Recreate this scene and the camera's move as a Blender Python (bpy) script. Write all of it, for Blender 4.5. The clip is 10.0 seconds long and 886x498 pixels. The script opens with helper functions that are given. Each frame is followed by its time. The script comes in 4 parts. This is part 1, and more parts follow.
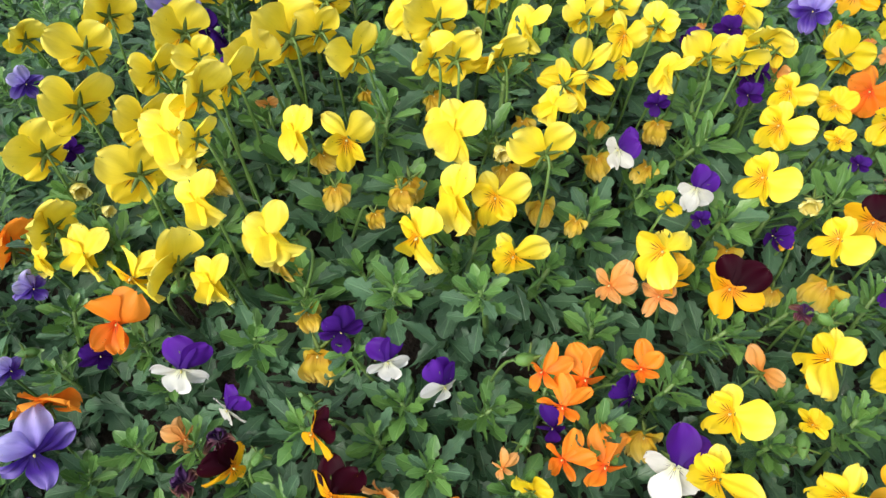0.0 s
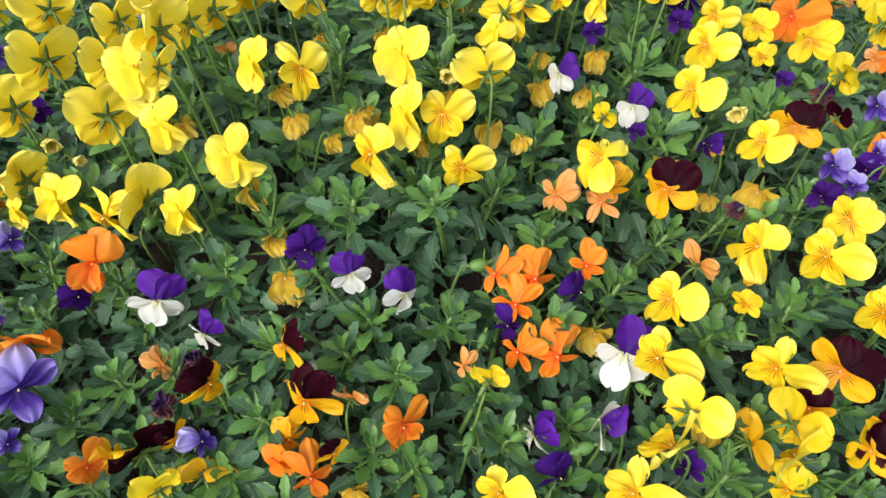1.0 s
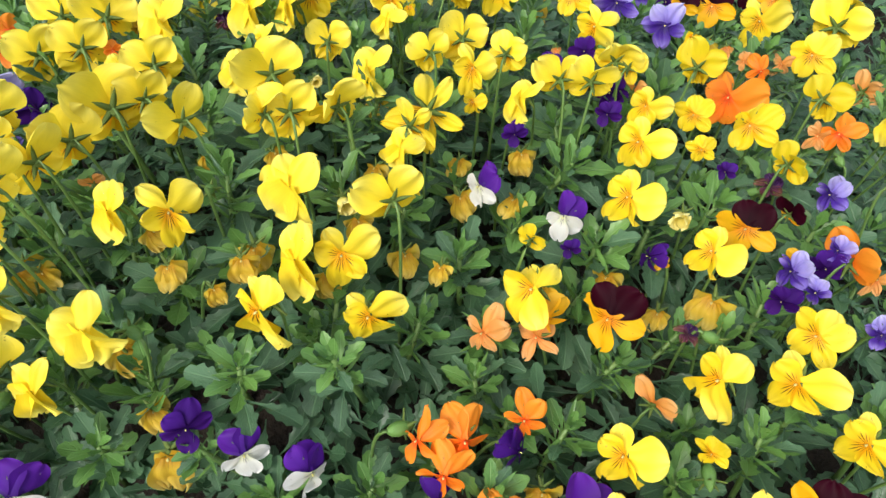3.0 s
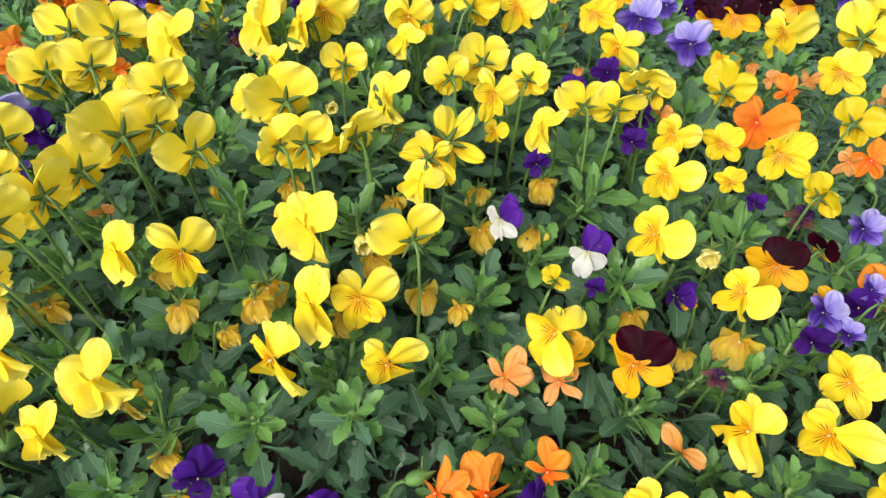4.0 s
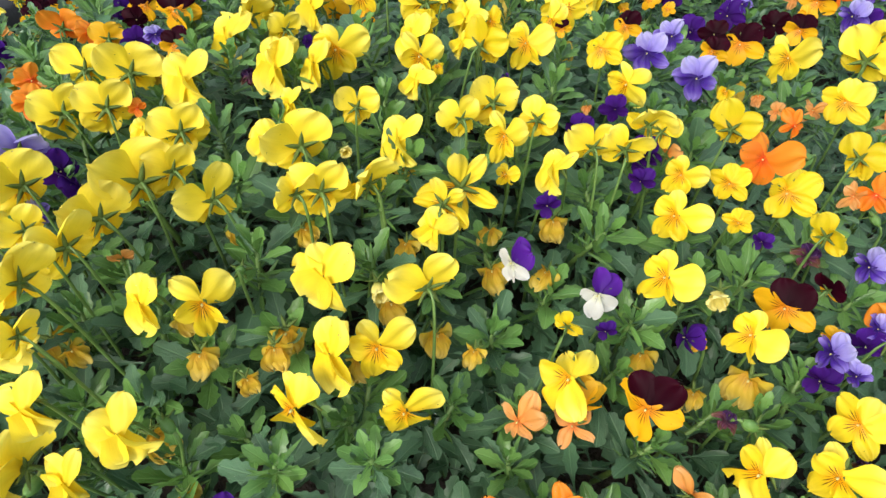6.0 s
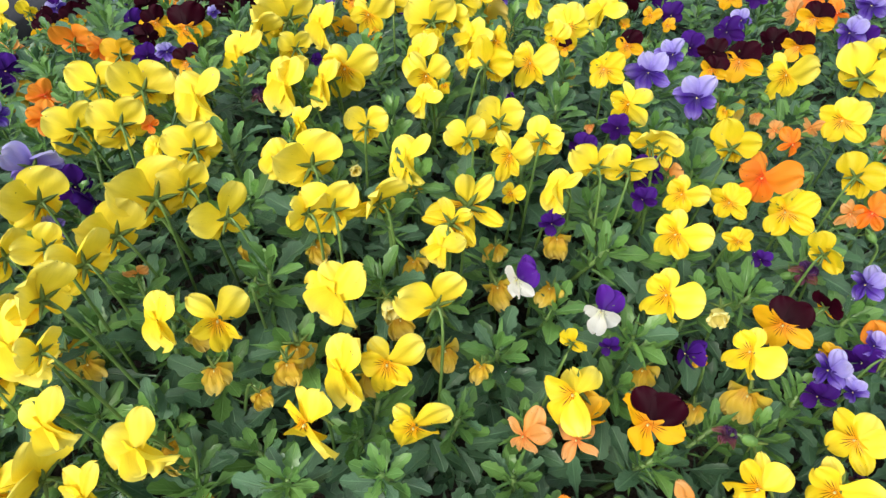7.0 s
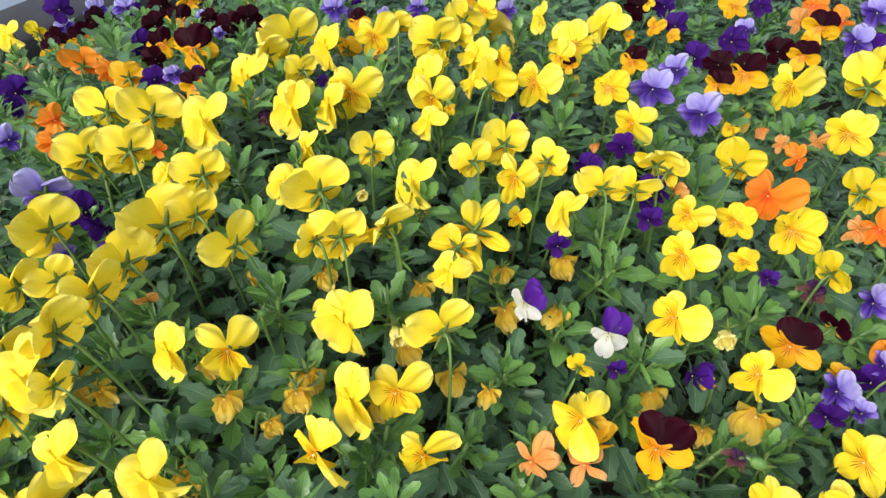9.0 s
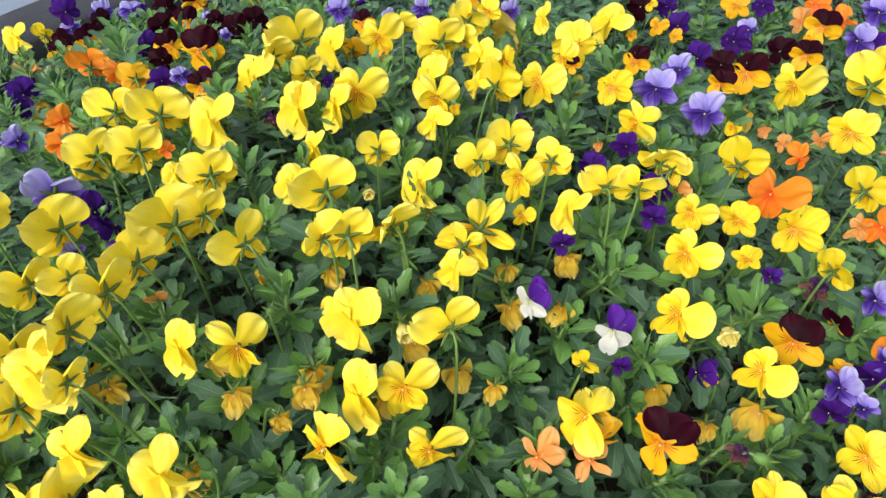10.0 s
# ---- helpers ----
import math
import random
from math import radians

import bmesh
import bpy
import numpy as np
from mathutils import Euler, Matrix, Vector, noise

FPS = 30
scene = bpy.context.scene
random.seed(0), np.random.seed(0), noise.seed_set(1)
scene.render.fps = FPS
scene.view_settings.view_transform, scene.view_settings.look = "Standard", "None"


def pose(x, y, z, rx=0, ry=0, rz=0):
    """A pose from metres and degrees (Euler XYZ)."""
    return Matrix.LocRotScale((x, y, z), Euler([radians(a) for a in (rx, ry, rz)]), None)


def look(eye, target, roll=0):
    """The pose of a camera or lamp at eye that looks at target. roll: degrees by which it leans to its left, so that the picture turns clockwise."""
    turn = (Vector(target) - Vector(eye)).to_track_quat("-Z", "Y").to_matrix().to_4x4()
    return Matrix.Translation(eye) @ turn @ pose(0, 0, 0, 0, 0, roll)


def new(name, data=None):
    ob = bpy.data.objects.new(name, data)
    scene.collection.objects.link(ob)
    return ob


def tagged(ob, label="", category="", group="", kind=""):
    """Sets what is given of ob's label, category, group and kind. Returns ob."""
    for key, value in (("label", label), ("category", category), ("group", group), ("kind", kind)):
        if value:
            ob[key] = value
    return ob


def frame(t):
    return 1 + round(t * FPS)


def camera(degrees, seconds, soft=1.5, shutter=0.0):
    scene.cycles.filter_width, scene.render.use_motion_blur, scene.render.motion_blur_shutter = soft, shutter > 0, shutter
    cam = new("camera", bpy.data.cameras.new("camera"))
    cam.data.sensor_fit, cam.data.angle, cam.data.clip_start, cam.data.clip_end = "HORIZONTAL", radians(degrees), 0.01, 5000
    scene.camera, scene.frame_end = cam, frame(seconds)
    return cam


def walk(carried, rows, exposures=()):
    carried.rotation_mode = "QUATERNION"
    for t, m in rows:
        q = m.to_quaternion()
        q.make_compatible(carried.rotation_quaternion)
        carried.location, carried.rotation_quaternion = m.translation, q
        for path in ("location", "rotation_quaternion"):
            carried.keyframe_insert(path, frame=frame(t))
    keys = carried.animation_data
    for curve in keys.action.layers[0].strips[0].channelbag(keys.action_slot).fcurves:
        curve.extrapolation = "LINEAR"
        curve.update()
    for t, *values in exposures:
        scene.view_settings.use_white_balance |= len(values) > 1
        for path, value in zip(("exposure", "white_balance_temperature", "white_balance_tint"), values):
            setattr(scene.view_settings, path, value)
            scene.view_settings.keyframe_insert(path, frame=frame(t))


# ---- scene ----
cam = camera(68.3, 10.0, soft=1.45)
METRES, EYE, TILT, LEAN, TURN = 0.26, 0.95, -55.0, -3.0, 0.0
ROWS = [
    (0.0, 0.0, 0.0, 0.0, -0.0, -0.0, -0.0),
    (0.5, 0.0196, -0.0282, -0.1213, -2.11, 0.21, 2.05),
    (1.0, 0.0504, -0.0861, -0.1903, -1.46, 0.57, 3.23),
    (1.5, 0.052, -0.1128, -0.2084, -2.2, 0.89, 4.78),
    (2.0, 0.088, -0.0918, -0.1831, -2.87, 2.89, 7.95),
    (2.5, 0.1614, -0.0602, -0.085, -3.82, 4.23, 9.47),
    (3.0, 0.1762, 0.105, 0.0109, -4.5, 3.77, 7.67),
    (3.2, 0.1627, 0.1302, 0.0445, -4.16, 3.95, 7.52),
    (4.3, 0.1677, 0.1327, 0.1351, -3.93, 2.49, 7.16),
    (4.5, 0.1691, 0.129, 0.1546, -3.66, 2.93, 7.33),
    (5.0, 0.1696, 0.1365, 0.1733, -3.86, 2.84, 7.48),
    (5.5, 0.1619, 0.1286, 0.1849, -3.82, 2.9, 7.51),
    (7.0, 0.1329, 0.0818, 0.2176, -4.0, 3.41, 7.27),
    (7.5, 0.1318, 0.055, 0.2376, -3.68, 4.19, 7.09),
    (8.0, 0.147, 0.0466, 0.2537, -3.67, 4.42, 7.38),
    (8.5, 0.1496, 0.0629, 0.2501, -3.19, 4.21, 7.71),
    (9.0, 0.139, 0.0705, 0.2622, -3.33, 3.7, 7.86),
    (9.5, 0.1268, 0.0727, 0.266, -3.27, 3.67, 7.92),
    (10.0, 0.1302, 0.0559, 0.2578, -3.12, 3.77, 7.96),
]
walk(cam, [(t, pose(0, 0, EYE, TILT, LEAN, TURN) @ pose(METRES * x, METRES * y, METRES * z, 90 + pitch, roll, yaw)) for t, x, y, z, yaw, pitch, roll in ROWS])

# ---- world, sun and exposure ----
world = bpy.data.worlds.new("overcast_sky")
scene.world = world
world.use_nodes = True
wn = world.node_tree.nodes
sky = wn.new("ShaderNodeTexSky")
sky.sky_type = "NISHITA"
sky.sun_disc = False
sky.sun_elevation, sky.sun_rotation = radians(50), radians(-130)
sky.air_density, sky.dust_density, sky.ozone_density = 1.6, 4.0, 1.0
hazed = wn.new("ShaderNodeMix")
hazed.data_type = "RGBA"
hazed.inputs[0].default_value = 0.55
hazed.inputs[7].default_value = (7.5, 7.9, 8.6, 1)
world.node_tree.links.new(sky.outputs[0], hazed.inputs[6])
world.node_tree.links.new(hazed.outputs[2], wn["Background"].inputs[0])
wn["Background"].inputs[1].default_value = 0.138

sun = new("sun", bpy.data.lights.new("sun", "SUN"))
sun.data.energy, sun.data.angle, sun.data.color = 2.5, radians(28), (1.0, 0.96, 0.9)
sun.matrix_basis = look((-1.25, -0.8, 2.2), (0.1, 0.3, 0.6))
scene.view_settings.exposure = 0.30


# ---- materials ----
def material(name):
    m = bpy.data.materials.new(name)
    m.use_nodes = True
    return m, m.node_tree.nodes, m.node_tree.links, m.node_tree.nodes["Principled BSDF"]


def mixed(nodes, links, factor, a, b, blend="MIX"):
    """A colour mix; factor, a and b are sockets or plain values."""
    mix = nodes.new("ShaderNodeMix")
    mix.data_type, mix.blend_type = "RGBA", blend
    for slot, value in ((0, factor), (6, a), (7, b)):
        if isinstance(value, bpy.types.NodeSocket):
            links.new(value, mix.inputs[slot])
        else:
            mix.inputs[slot].default_value = value if slot == 0 else (*value, 1)
    return mix.outputs[2]


def sums(nodes, links, kind, a, b=0.0, c=0.0, clamp=False):
    n = nodes.new("ShaderNodeMath")
    n.operation, n.use_clamp = kind, clamp
    for slot, value in enumerate((a, b, c)):
        if isinstance(value, bpy.types.NodeSocket):
            links.new(value, n.inputs[slot])
        else:
            n.inputs[slot].default_value = value
    return n.outputs[0]


def ramp(nodes, links, value, low, high):
    n = nodes.new("ShaderNodeMapRange")
    n.interpolation_type = "SMOOTHSTEP"
    n.inputs[1].default_value, n.inputs[2].default_value = low, high
    links.new(value, n.inputs[0])
    return n.outputs[0]


def noisy(nodes, links, scale, detail=4.0, vector=None, stretch=None):
    n = nodes.new("ShaderNodeTexNoise")
    n.inputs["Scale"].default_value, n.inputs["Detail"].default_value = scale, detail
    if vector is not None and stretch:
        mp = nodes.new("ShaderNodeMapping")
        mp.inputs["Scale"].default_value = stretch
        links.new(vector, mp.inputs[0])
        vector = mp.outputs[0]
    if vector is not None:
        links.new(vector, n.inputs[0])
    return n.outputs[0]


def petal_material(name, base, edge, heart, whisker=0.0, whisker_colour=(0.05, 0.01, 0.005), blotch=None, reach=0.3, thin=0.35, gloss=0.3):
    """A petal: heart colour at its base, base colour, edge colour at the rim, with fine veins, and dark whisker lines where it has them."""
    m, n, l, b = material(name)
    uv = n.new("ShaderNodeUVMap").outputs[0]
    split = n.new("ShaderNodeSeparateXYZ")
    l.new(uv, split.inputs[0])
    u, v = split.outputs[0], split.outputs[1]
    info = n.new("ShaderNodeObjectInfo").outputs["Random"]
    cloud = noisy(n, l, 2.2, 3.0, n.new("ShaderNodeTexCoord").outputs["Object"])
    veins = noisy(n, l, 1.0, 3.0, uv, (26.0, 2.2, 1.0))
    colour = mixed(n, l, ramp(n, l, v, 0.45, 1.05), base, edge)
    colour = mixed(n, l, sums(n, l, "MULTIPLY", sums(n, l, "SUBTRACT", 1.0, ramp(n, l, v, 0.05, reach + 0.2)), 0.9), colour, heart)
    shade = sums(n, l, "ADD", sums(n, l, "MULTIPLY", veins, 0.16), sums(n, l, "MULTIPLY", cloud, 0.30))
    shade = sums(n, l, "ADD", shade, sums(n, l, "MULTIPLY_ADD", info, 0.22, 0.67))
    grey = n.new("ShaderNodeCombineXYZ")
    for k in range(3):
        l.new(shade, grey.inputs[k])
    colour = mixed(n, l, 1.0, colour, grey.outputs[0], "MULTIPLY")
    off = sums(n, l, "ABSOLUTE", sums(n, l, "SUBTRACT", u, 0.5))
    if blotch:
        near = sums(n, l, "ADD", sums(n, l, "MULTIPLY", off, 1.1), sums(n, l, "ABSOLUTE", sums(n, l, "SUBTRACT", v, 0.42)))
        near = sums(n, l, "ADD", near, sums(n, l, "MULTIPLY", sums(n, l, "SUBTRACT", veins, 0.5), 0.35))
        colour = mixed(n, l, sums(n, l, "SUBTRACT", 1.0, ramp(n, l, near, 0.24, 0.33)), colour, blotch)
    if whisker:
        lines = sums(n, l, "ABSOLUTE", sums(n, l, "SINE", sums(n, l, "MULTIPLY", sums(n, l, "SUBTRACT", u, 0.5), 21.0)))
        lines = sums(n, l, "SUBTRACT", 1.0, ramp(n, l, lines, 0.22, 0.62))
        here = sums(n, l, "SUBTRACT", 1.0, ramp(n, l, sums(n, l, "ADD", v, sums(n, l, "MULTIPLY", off, 0.7)), reach, reach + 0.22))
        inside = sums(n, l, "SUBTRACT", 1.0, ramp(n, l, off, 0.26, 0.34))
        mask = sums(n, l, "MULTIPLY", sums(n, l, "MULTIPLY", lines, here), sums(n, l, "MULTIPLY", inside, whisker))
        colour = mixed(n, l, mask, colour, whisker_colour)
    l.new(colour, b.inputs["Base Color"])
    b.inputs["Roughness"].default_value = 0.52
    b.inputs["Specular IOR Level"].default_value = gloss
    bump = n.new("ShaderNodeBump")
    bump.inputs["Strength"].default_value, bump.inputs["Distance"].default_value = 0.10, 0.0008
    l.new(veins, bump.inputs["Height"])
    l.new(bump.outputs[0], b.inputs["Normal"])
    leaf = n.new("ShaderNodeBsdfTranslucent")
    l.new(colour, leaf.inputs[0])
    both = n.new("ShaderNodeMixShader")
    both.inputs[0].default_value = thin
    l.new(b.outputs[0], both.inputs[1])
    l.new(leaf.outputs[0], both.inputs[2])
    l.new(both.outputs[0], n["Material Output"].inputs[0])
    return m


BROWN = (0.07, 0.012, 0.006)
YELLOW, GOLD, ORANGE = (0.89, 0.67, 0.018), (0.88, 0.45, 0.008), (0.88, 0.20, 0.012)
# kind: (upper petals, lateral and lower petals)
PETALS = {
    "Y": (petal_material("yellow_petal", (0.89, 0.705, 0.036), (0.89, 0.765, 0.125), (0.88, 0.66, 0.02), thin=0.24),
          petal_material("yellow_face_petal", YELLOW, (0.89, 0.69, 0.040), (0.90, 0.39, 0.005), 1.0, BROWN, None, 0.36)),
    "A": (petal_material("warm_yellow_petal", (0.82, 0.635, 0.014), (0.83, 0.665, 0.040), (0.82, 0.54, 0.010)),
          petal_material("warm_yellow_face_petal", (0.82, 0.605, 0.012), (0.83, 0.635, 0.028), (0.83, 0.35, 0.004), 1.0, BROWN, None, 0.36)),
    "G": (petal_material("golden_petal", (0.85, 0.47, 0.012), (0.85, 0.52, 0.04), GOLD),
          petal_material("golden_face_petal", (0.86, 0.46, 0.01), GOLD, (0.8, 0.28, 0.006), 0.9, BROWN, None, 0.3)),
    "O": (petal_material("orange_petal", (0.90, 0.27, 0.018), (0.92, 0.33, 0.03), ORANGE),
          petal_material("orange_face_petal", ORANGE, (0.92, 0.30, 0.025), (0.80, 0.08, 0.008), 0.5, BROWN, None, 0.2)),
    "P": (petal_material("faded_peach_petal", (0.80, 0.36, 0.09), (0.78, 0.43, 0.16), (0.75, 0.26, 0.04)),
          petal_material("faded_peach_face_petal", (0.80, 0.36, 0.10), (0.80, 0.45, 0.18), (0.75, 0.22, 0.04), 0.4, BROWN, None, 0.2)),
    "V": (petal_material("violet_petal", (0.066, 0.009, 0.225), (0.10, 0.016, 0.30), (0.035, 0.004, 0.14), thin=0.2, gloss=0.15),
          petal_material("white_petal", (0.80, 0.80, 0.74), (0.84, 0.84, 0.82), (0.70, 0.72, 0.45), 0.9, (0.06, 0.01, 0.14), None, 0.2)),
    "L": (petal_material("lavender_petal", (0.33, 0.28, 0.70), (0.60, 0.57, 0.89), (0.12, 0.06, 0.42)),
          petal_material("blue_violet_face_petal", (0.075, 0.025, 0.33), (0.34, 0.26, 0.72), (0.02, 0.004, 0.12), 0.9, (0.02, 0.004, 0.08), None, 0.34)),
    "M": (petal_material("maroon_petal", (0.0175, 0.0006, 0.0045), (0.026, 0.0009, 0.0065), (0.010, 0.0004, 0.003), thin=0.10, gloss=0.06),
          petal_material("gold_face_petal_with_maroon_mark", (0.92, 0.50, 0.008), (0.92, 0.48, 0.01), (0.88, 0.28, 0.006), 0.9, BROWN, None, 0.36)),
    "K": (petal_material("dark_maroon_petal", (0.0140, 0.0006, 0.0040), (0.020, 0.0008, 0.0055), (0.009, 0.0004, 0.003), thin=0.10, gloss=0.06),
          petal_material("yellow_petal_with_maroon_blotch", (0.92, 0.56, 0.01), (0.92, 0.58, 0.015), (0.85, 0.35, 0.006), 0.0, BROWN, (0.05, 0.003, 0.012), 0.3)),
    "D": (petal_material("dark_purple_petal", (0.038, 0.007, 0.135), (0.055, 0.011, 0.18), (0.018, 0.003, 0.06), thin=0.10, gloss=0.06),
          petal_material("dark_purple_face_petal", (0.032, 0.005, 0.10), (0.045, 0.008, 0.14), (0.014, 0.002, 0.05), thin=0.10, gloss=0.06)),
    "W": (petal_material("withered_purple_petal", (0.040, 0.010, 0.065), (0.075, 0.030, 0.11), (0.020, 0.005, 0.03), thin=0.1),
          petal_material("withered_brown_petal", (0.10, 0.025, 0.05), (0.20, 0.10, 0.06), (0.03, 0.008, 0.02), thin=0.1)),
    "T": (petal_material("faded_yellow_petal", (0.68, 0.50, 0.045), (0.70, 0.55, 0.14), (0.60, 0.34, 0.02)),
          petal_material("faded_yellow_face_petal", (0.68, 0.47, 0.040), (0.68, 0.53, 0.13), (0.56, 0.30, 0.015), 0.3, BROWN, None, 0.2)),
    "S": (),
    "B": (petal_material("pale_bud_petal", (0.84, 0.76, 0.22), (0.86, 0.80, 0.34), (0.62, 0.62, 0.14)),
          petal_material("pale_bud_face_petal", (0.84, 0.74, 0.20), (0.86, 0.78, 0.3), (0.60, 0.60, 0.12))),
}


PETALS["S"] = PETALS["Y"]
PETALS["R"] = (PETALS["M"][0], PETALS["K"][0])


def leaf_material(name, dark, light, rib):
    m, n, l, b = material(name)
    uv = n.new("ShaderNodeUVMap").outputs[0]
    split = n.new("ShaderNodeSeparateXYZ")
    l.new(uv, split.inputs[0])
    u, v = split.outputs[0], split.outputs[1]
    info = n.new("ShaderNodeObjectInfo").outputs["Random"]
    isle = n.new("ShaderNodeNewGeometry").outputs["Random Per Island"]
    vary = sums(n, l, "FRACT", sums(n, l, "ADD", info, isle))
    colour = mixed(n, l, vary, dark, light)
    cloud = noisy(n, l, 160.0, 4.0, n.new("ShaderNodeTexCoord").outputs["Object"])
    grain = noisy(n, l, 900.0, 2.0, n.new("ShaderNodeTexCoord").outputs["Object"])
    colour = mixed(n, l, sums(n, l, "MULTIPLY", cloud, 0.45), colour, tuple(1.35 * c for c in light))
    off = sums(n, l, "ABSOLUTE", sums(n, l, "SUBTRACT", u, 0.5))
    midrib = sums(n, l, "SUBTRACT", 1.0, ramp(n, l, off, 0.015, 0.06))
    side = sums(n, l, "ABSOLUTE", sums(n, l, "SINE", sums(n, l, "MULTIPLY", sums(n, l, "SUBTRACT", v, sums(n, l, "MULTIPLY", off, 0.6)), 22.0)))
    side = sums(n, l, "MULTIPLY", sums(n, l, "SUBTRACT", 1.0, ramp(n, l, side, 0.05, 0.3)), 0.35)
    ribs = sums(n, l, "MAXIMUM", midrib, side)
    colour = mixed(n, l, sums(n, l, "MULTIPLY", ribs, 0.55), colour, rib)
    l.new(colour, b.inputs["Base Color"])
    l.new(sums(n, l, "MULTIPLY_ADD", cloud, 0.30, 0.18), b.inputs["Roughness"])
    b.inputs["Specular IOR Level"].default_value = 0.5
    bump = n.new("ShaderNodeBump")
    bump.inputs["Strength"].default_value, bump.inputs["Distance"].default_value = 0.5, 0.0008
    l.new(sums(n, l, "SUBTRACT", sums(n, l, "MULTIPLY", grain, 0.5), ribs), bump.inputs["Height"])
    l.new(bump.outputs[0], b.inputs["Normal"])
    thin = n.new("ShaderNodeBsdfTranslucent")
    l.new(colour, thin.inputs[0])
    both = n.new("ShaderNodeMixShader")
    both.inputs[0].default_value = 0.12
    l.new(b.outputs[0], both.inputs[1])
    l.new(thin.outputs[0], both.inputs[2])
    l.new(both.outputs[0], n["Material Output"].inputs[0])
    return m


LEAF = leaf_material("green_leaf", (0.012, 0.040, 0.018), (0.084, 0.185, 0.088), (0.14, 0.265, 0.13))
LEAF_LIGHT = leaf_material("young_green_leaf", (0.060, 0.160, 0.038), (0.135, 0.280, 0.062), (0.19, 0.35, 0.10))


def plain_material(name, low, high, scale, rough, depth=0.002):
    m, n, l, b = material(name)
    where = n.new("ShaderNodeTexCoord").outputs["Object"]
    a, c = noisy(n, l, scale, 8.0, where), noisy(n, l, scale * 12, 3.0, where)
    blend = ramp(n, l, sums(n, l, "ADD", sums(n, l, "MULTIPLY", a, 0.65), sums(n, l, "MULTIPLY", c, 0.35)), 0.32, 0.68)
    l.new(mixed(n, l, blend, low, high), b.inputs["Base Color"])
    b.inputs["Roughness"].default_value = rough
    bump = n.new("ShaderNodeBump")
    bump.inputs["Strength"].default_value, bump.inputs["Distance"].default_value = 0.6, depth
    l.new(blend, bump.inputs["Height"])
    l.new(bump.outputs[0], b.inputs["Normal"])
    return m


STEM = plain_material("green_stem", (0.085, 0.17, 0.035), (0.16, 0.27, 0.07), 60.0, 0.45, 0.0004)
SEPAL = plain_material("green_sepal", (0.085, 0.145, 0.022), (0.16, 0.235, 0.045), 90.0, 0.45, 0.0004)
SOIL = plain_material("dark_potting_soil", (0.010, 0.007, 0.005), (0.035, 0.024, 0.016), 30.0, 0.9, 0.006)
CONCRETE = plain_material("dark_grey_planter", (0.015, 0.017, 0.022), (0.027, 0.029, 0.036), 14.0, 0.7, 0.001)
PAVING = plain_material("grey_paving", (0.13, 0.165, 0.225), (0.18, 0.22, 0.285), 6.0, 0.55, 0.002)


# ---- mesh helpers ----
def mesh_of(name, verts, faces, mat, uvs=None):
    me = bpy.data.meshes.new(name)
    me.from_pydata([tuple(v) for v in verts], [], [tuple(f) for f in faces])
    me.materials.append(mat)
    me.shade_smooth()
    if uvs is not None:
        layer = me.uv_layers.new(name="UVMap")
        order = np.empty(len(me.loops), dtype=np.int32)
        me.loops.foreach_get("vertex_index", order)
        layer.data.foreach_set("uv", np.asarray(uvs, dtype=np.float32)[order].ravel())
    me.update()
    return me


def part(name, me, parent, m=None, label=""):
    ob = new(name, me)
    ob.parent = parent
    if m is not None:
        ob.matrix_basis = m
    return tagged(ob, label)


def lathe(profile, steps=96):
    """Verts and faces of a closed profile of (radius, height) turned round z."""
    verts, faces, k = [], [], len(profile)
    for s in range(steps):
        a = 2 * math.pi * s / steps
        verts += [(r * math.cos(a), r * math.sin(a), z) for r, z in profile]
    for s in range(steps):
        for j in range(k):
            q = (j + 1) % k
            faces.append((s * k + j, (s + 1) % steps * k + j, (s + 1) % steps * k + q, s * k + q))
    return verts, faces


def tube(points, radii, sides=6):
    verts, faces = [], []
    for i, p in enumerate(points):
        d = (points[min(i + 1, len(points) - 1)] - points[max(i - 1, 0)]).normalized()
        a = d.orthogonal().normalized()
        b = d.cross(a)
        verts += [p + radii[i] * (math.cos(t) * a + math.sin(t) * b) for t in (2 * math.pi * k / sides for k in range(sides))]
    for i in range(len(points) - 1):
        for k in range(sides):
            q = (k + 1) % sides
            faces.append((i * sides + k, i * sides + q, (i + 1) * sides + q, (i + 1) * sides + k))
    faces.append(tuple(range(sides))[::-1])
    faces.append(tuple((len(points) - 1) * sides + k for k in range(sides)))
    return verts, faces


# ---- setting: paving, planter, soil ----
MID = (0.20, 0.20)  # the planter's centre


def crown_height(x, y):
    """The height of the flower heads over the mounded bed."""
    z = 0.5725 + 0.2498 * x + 0.6543 * y - 0.5937 * x * x - 0.3469 * x * y - 0.8424 * y * y
    z += 0.035 * math.exp(-((x + 0.03) ** 2 + (y - 0.23) ** 2) / 0.0098)  # the tall yellow clump
    return max(0.585, min(0.73, z)) - 0.05 * max(0.0, min(1.0, (math.hypot(x - 0.2, y - 0.2) - 0.66) / 0.14))


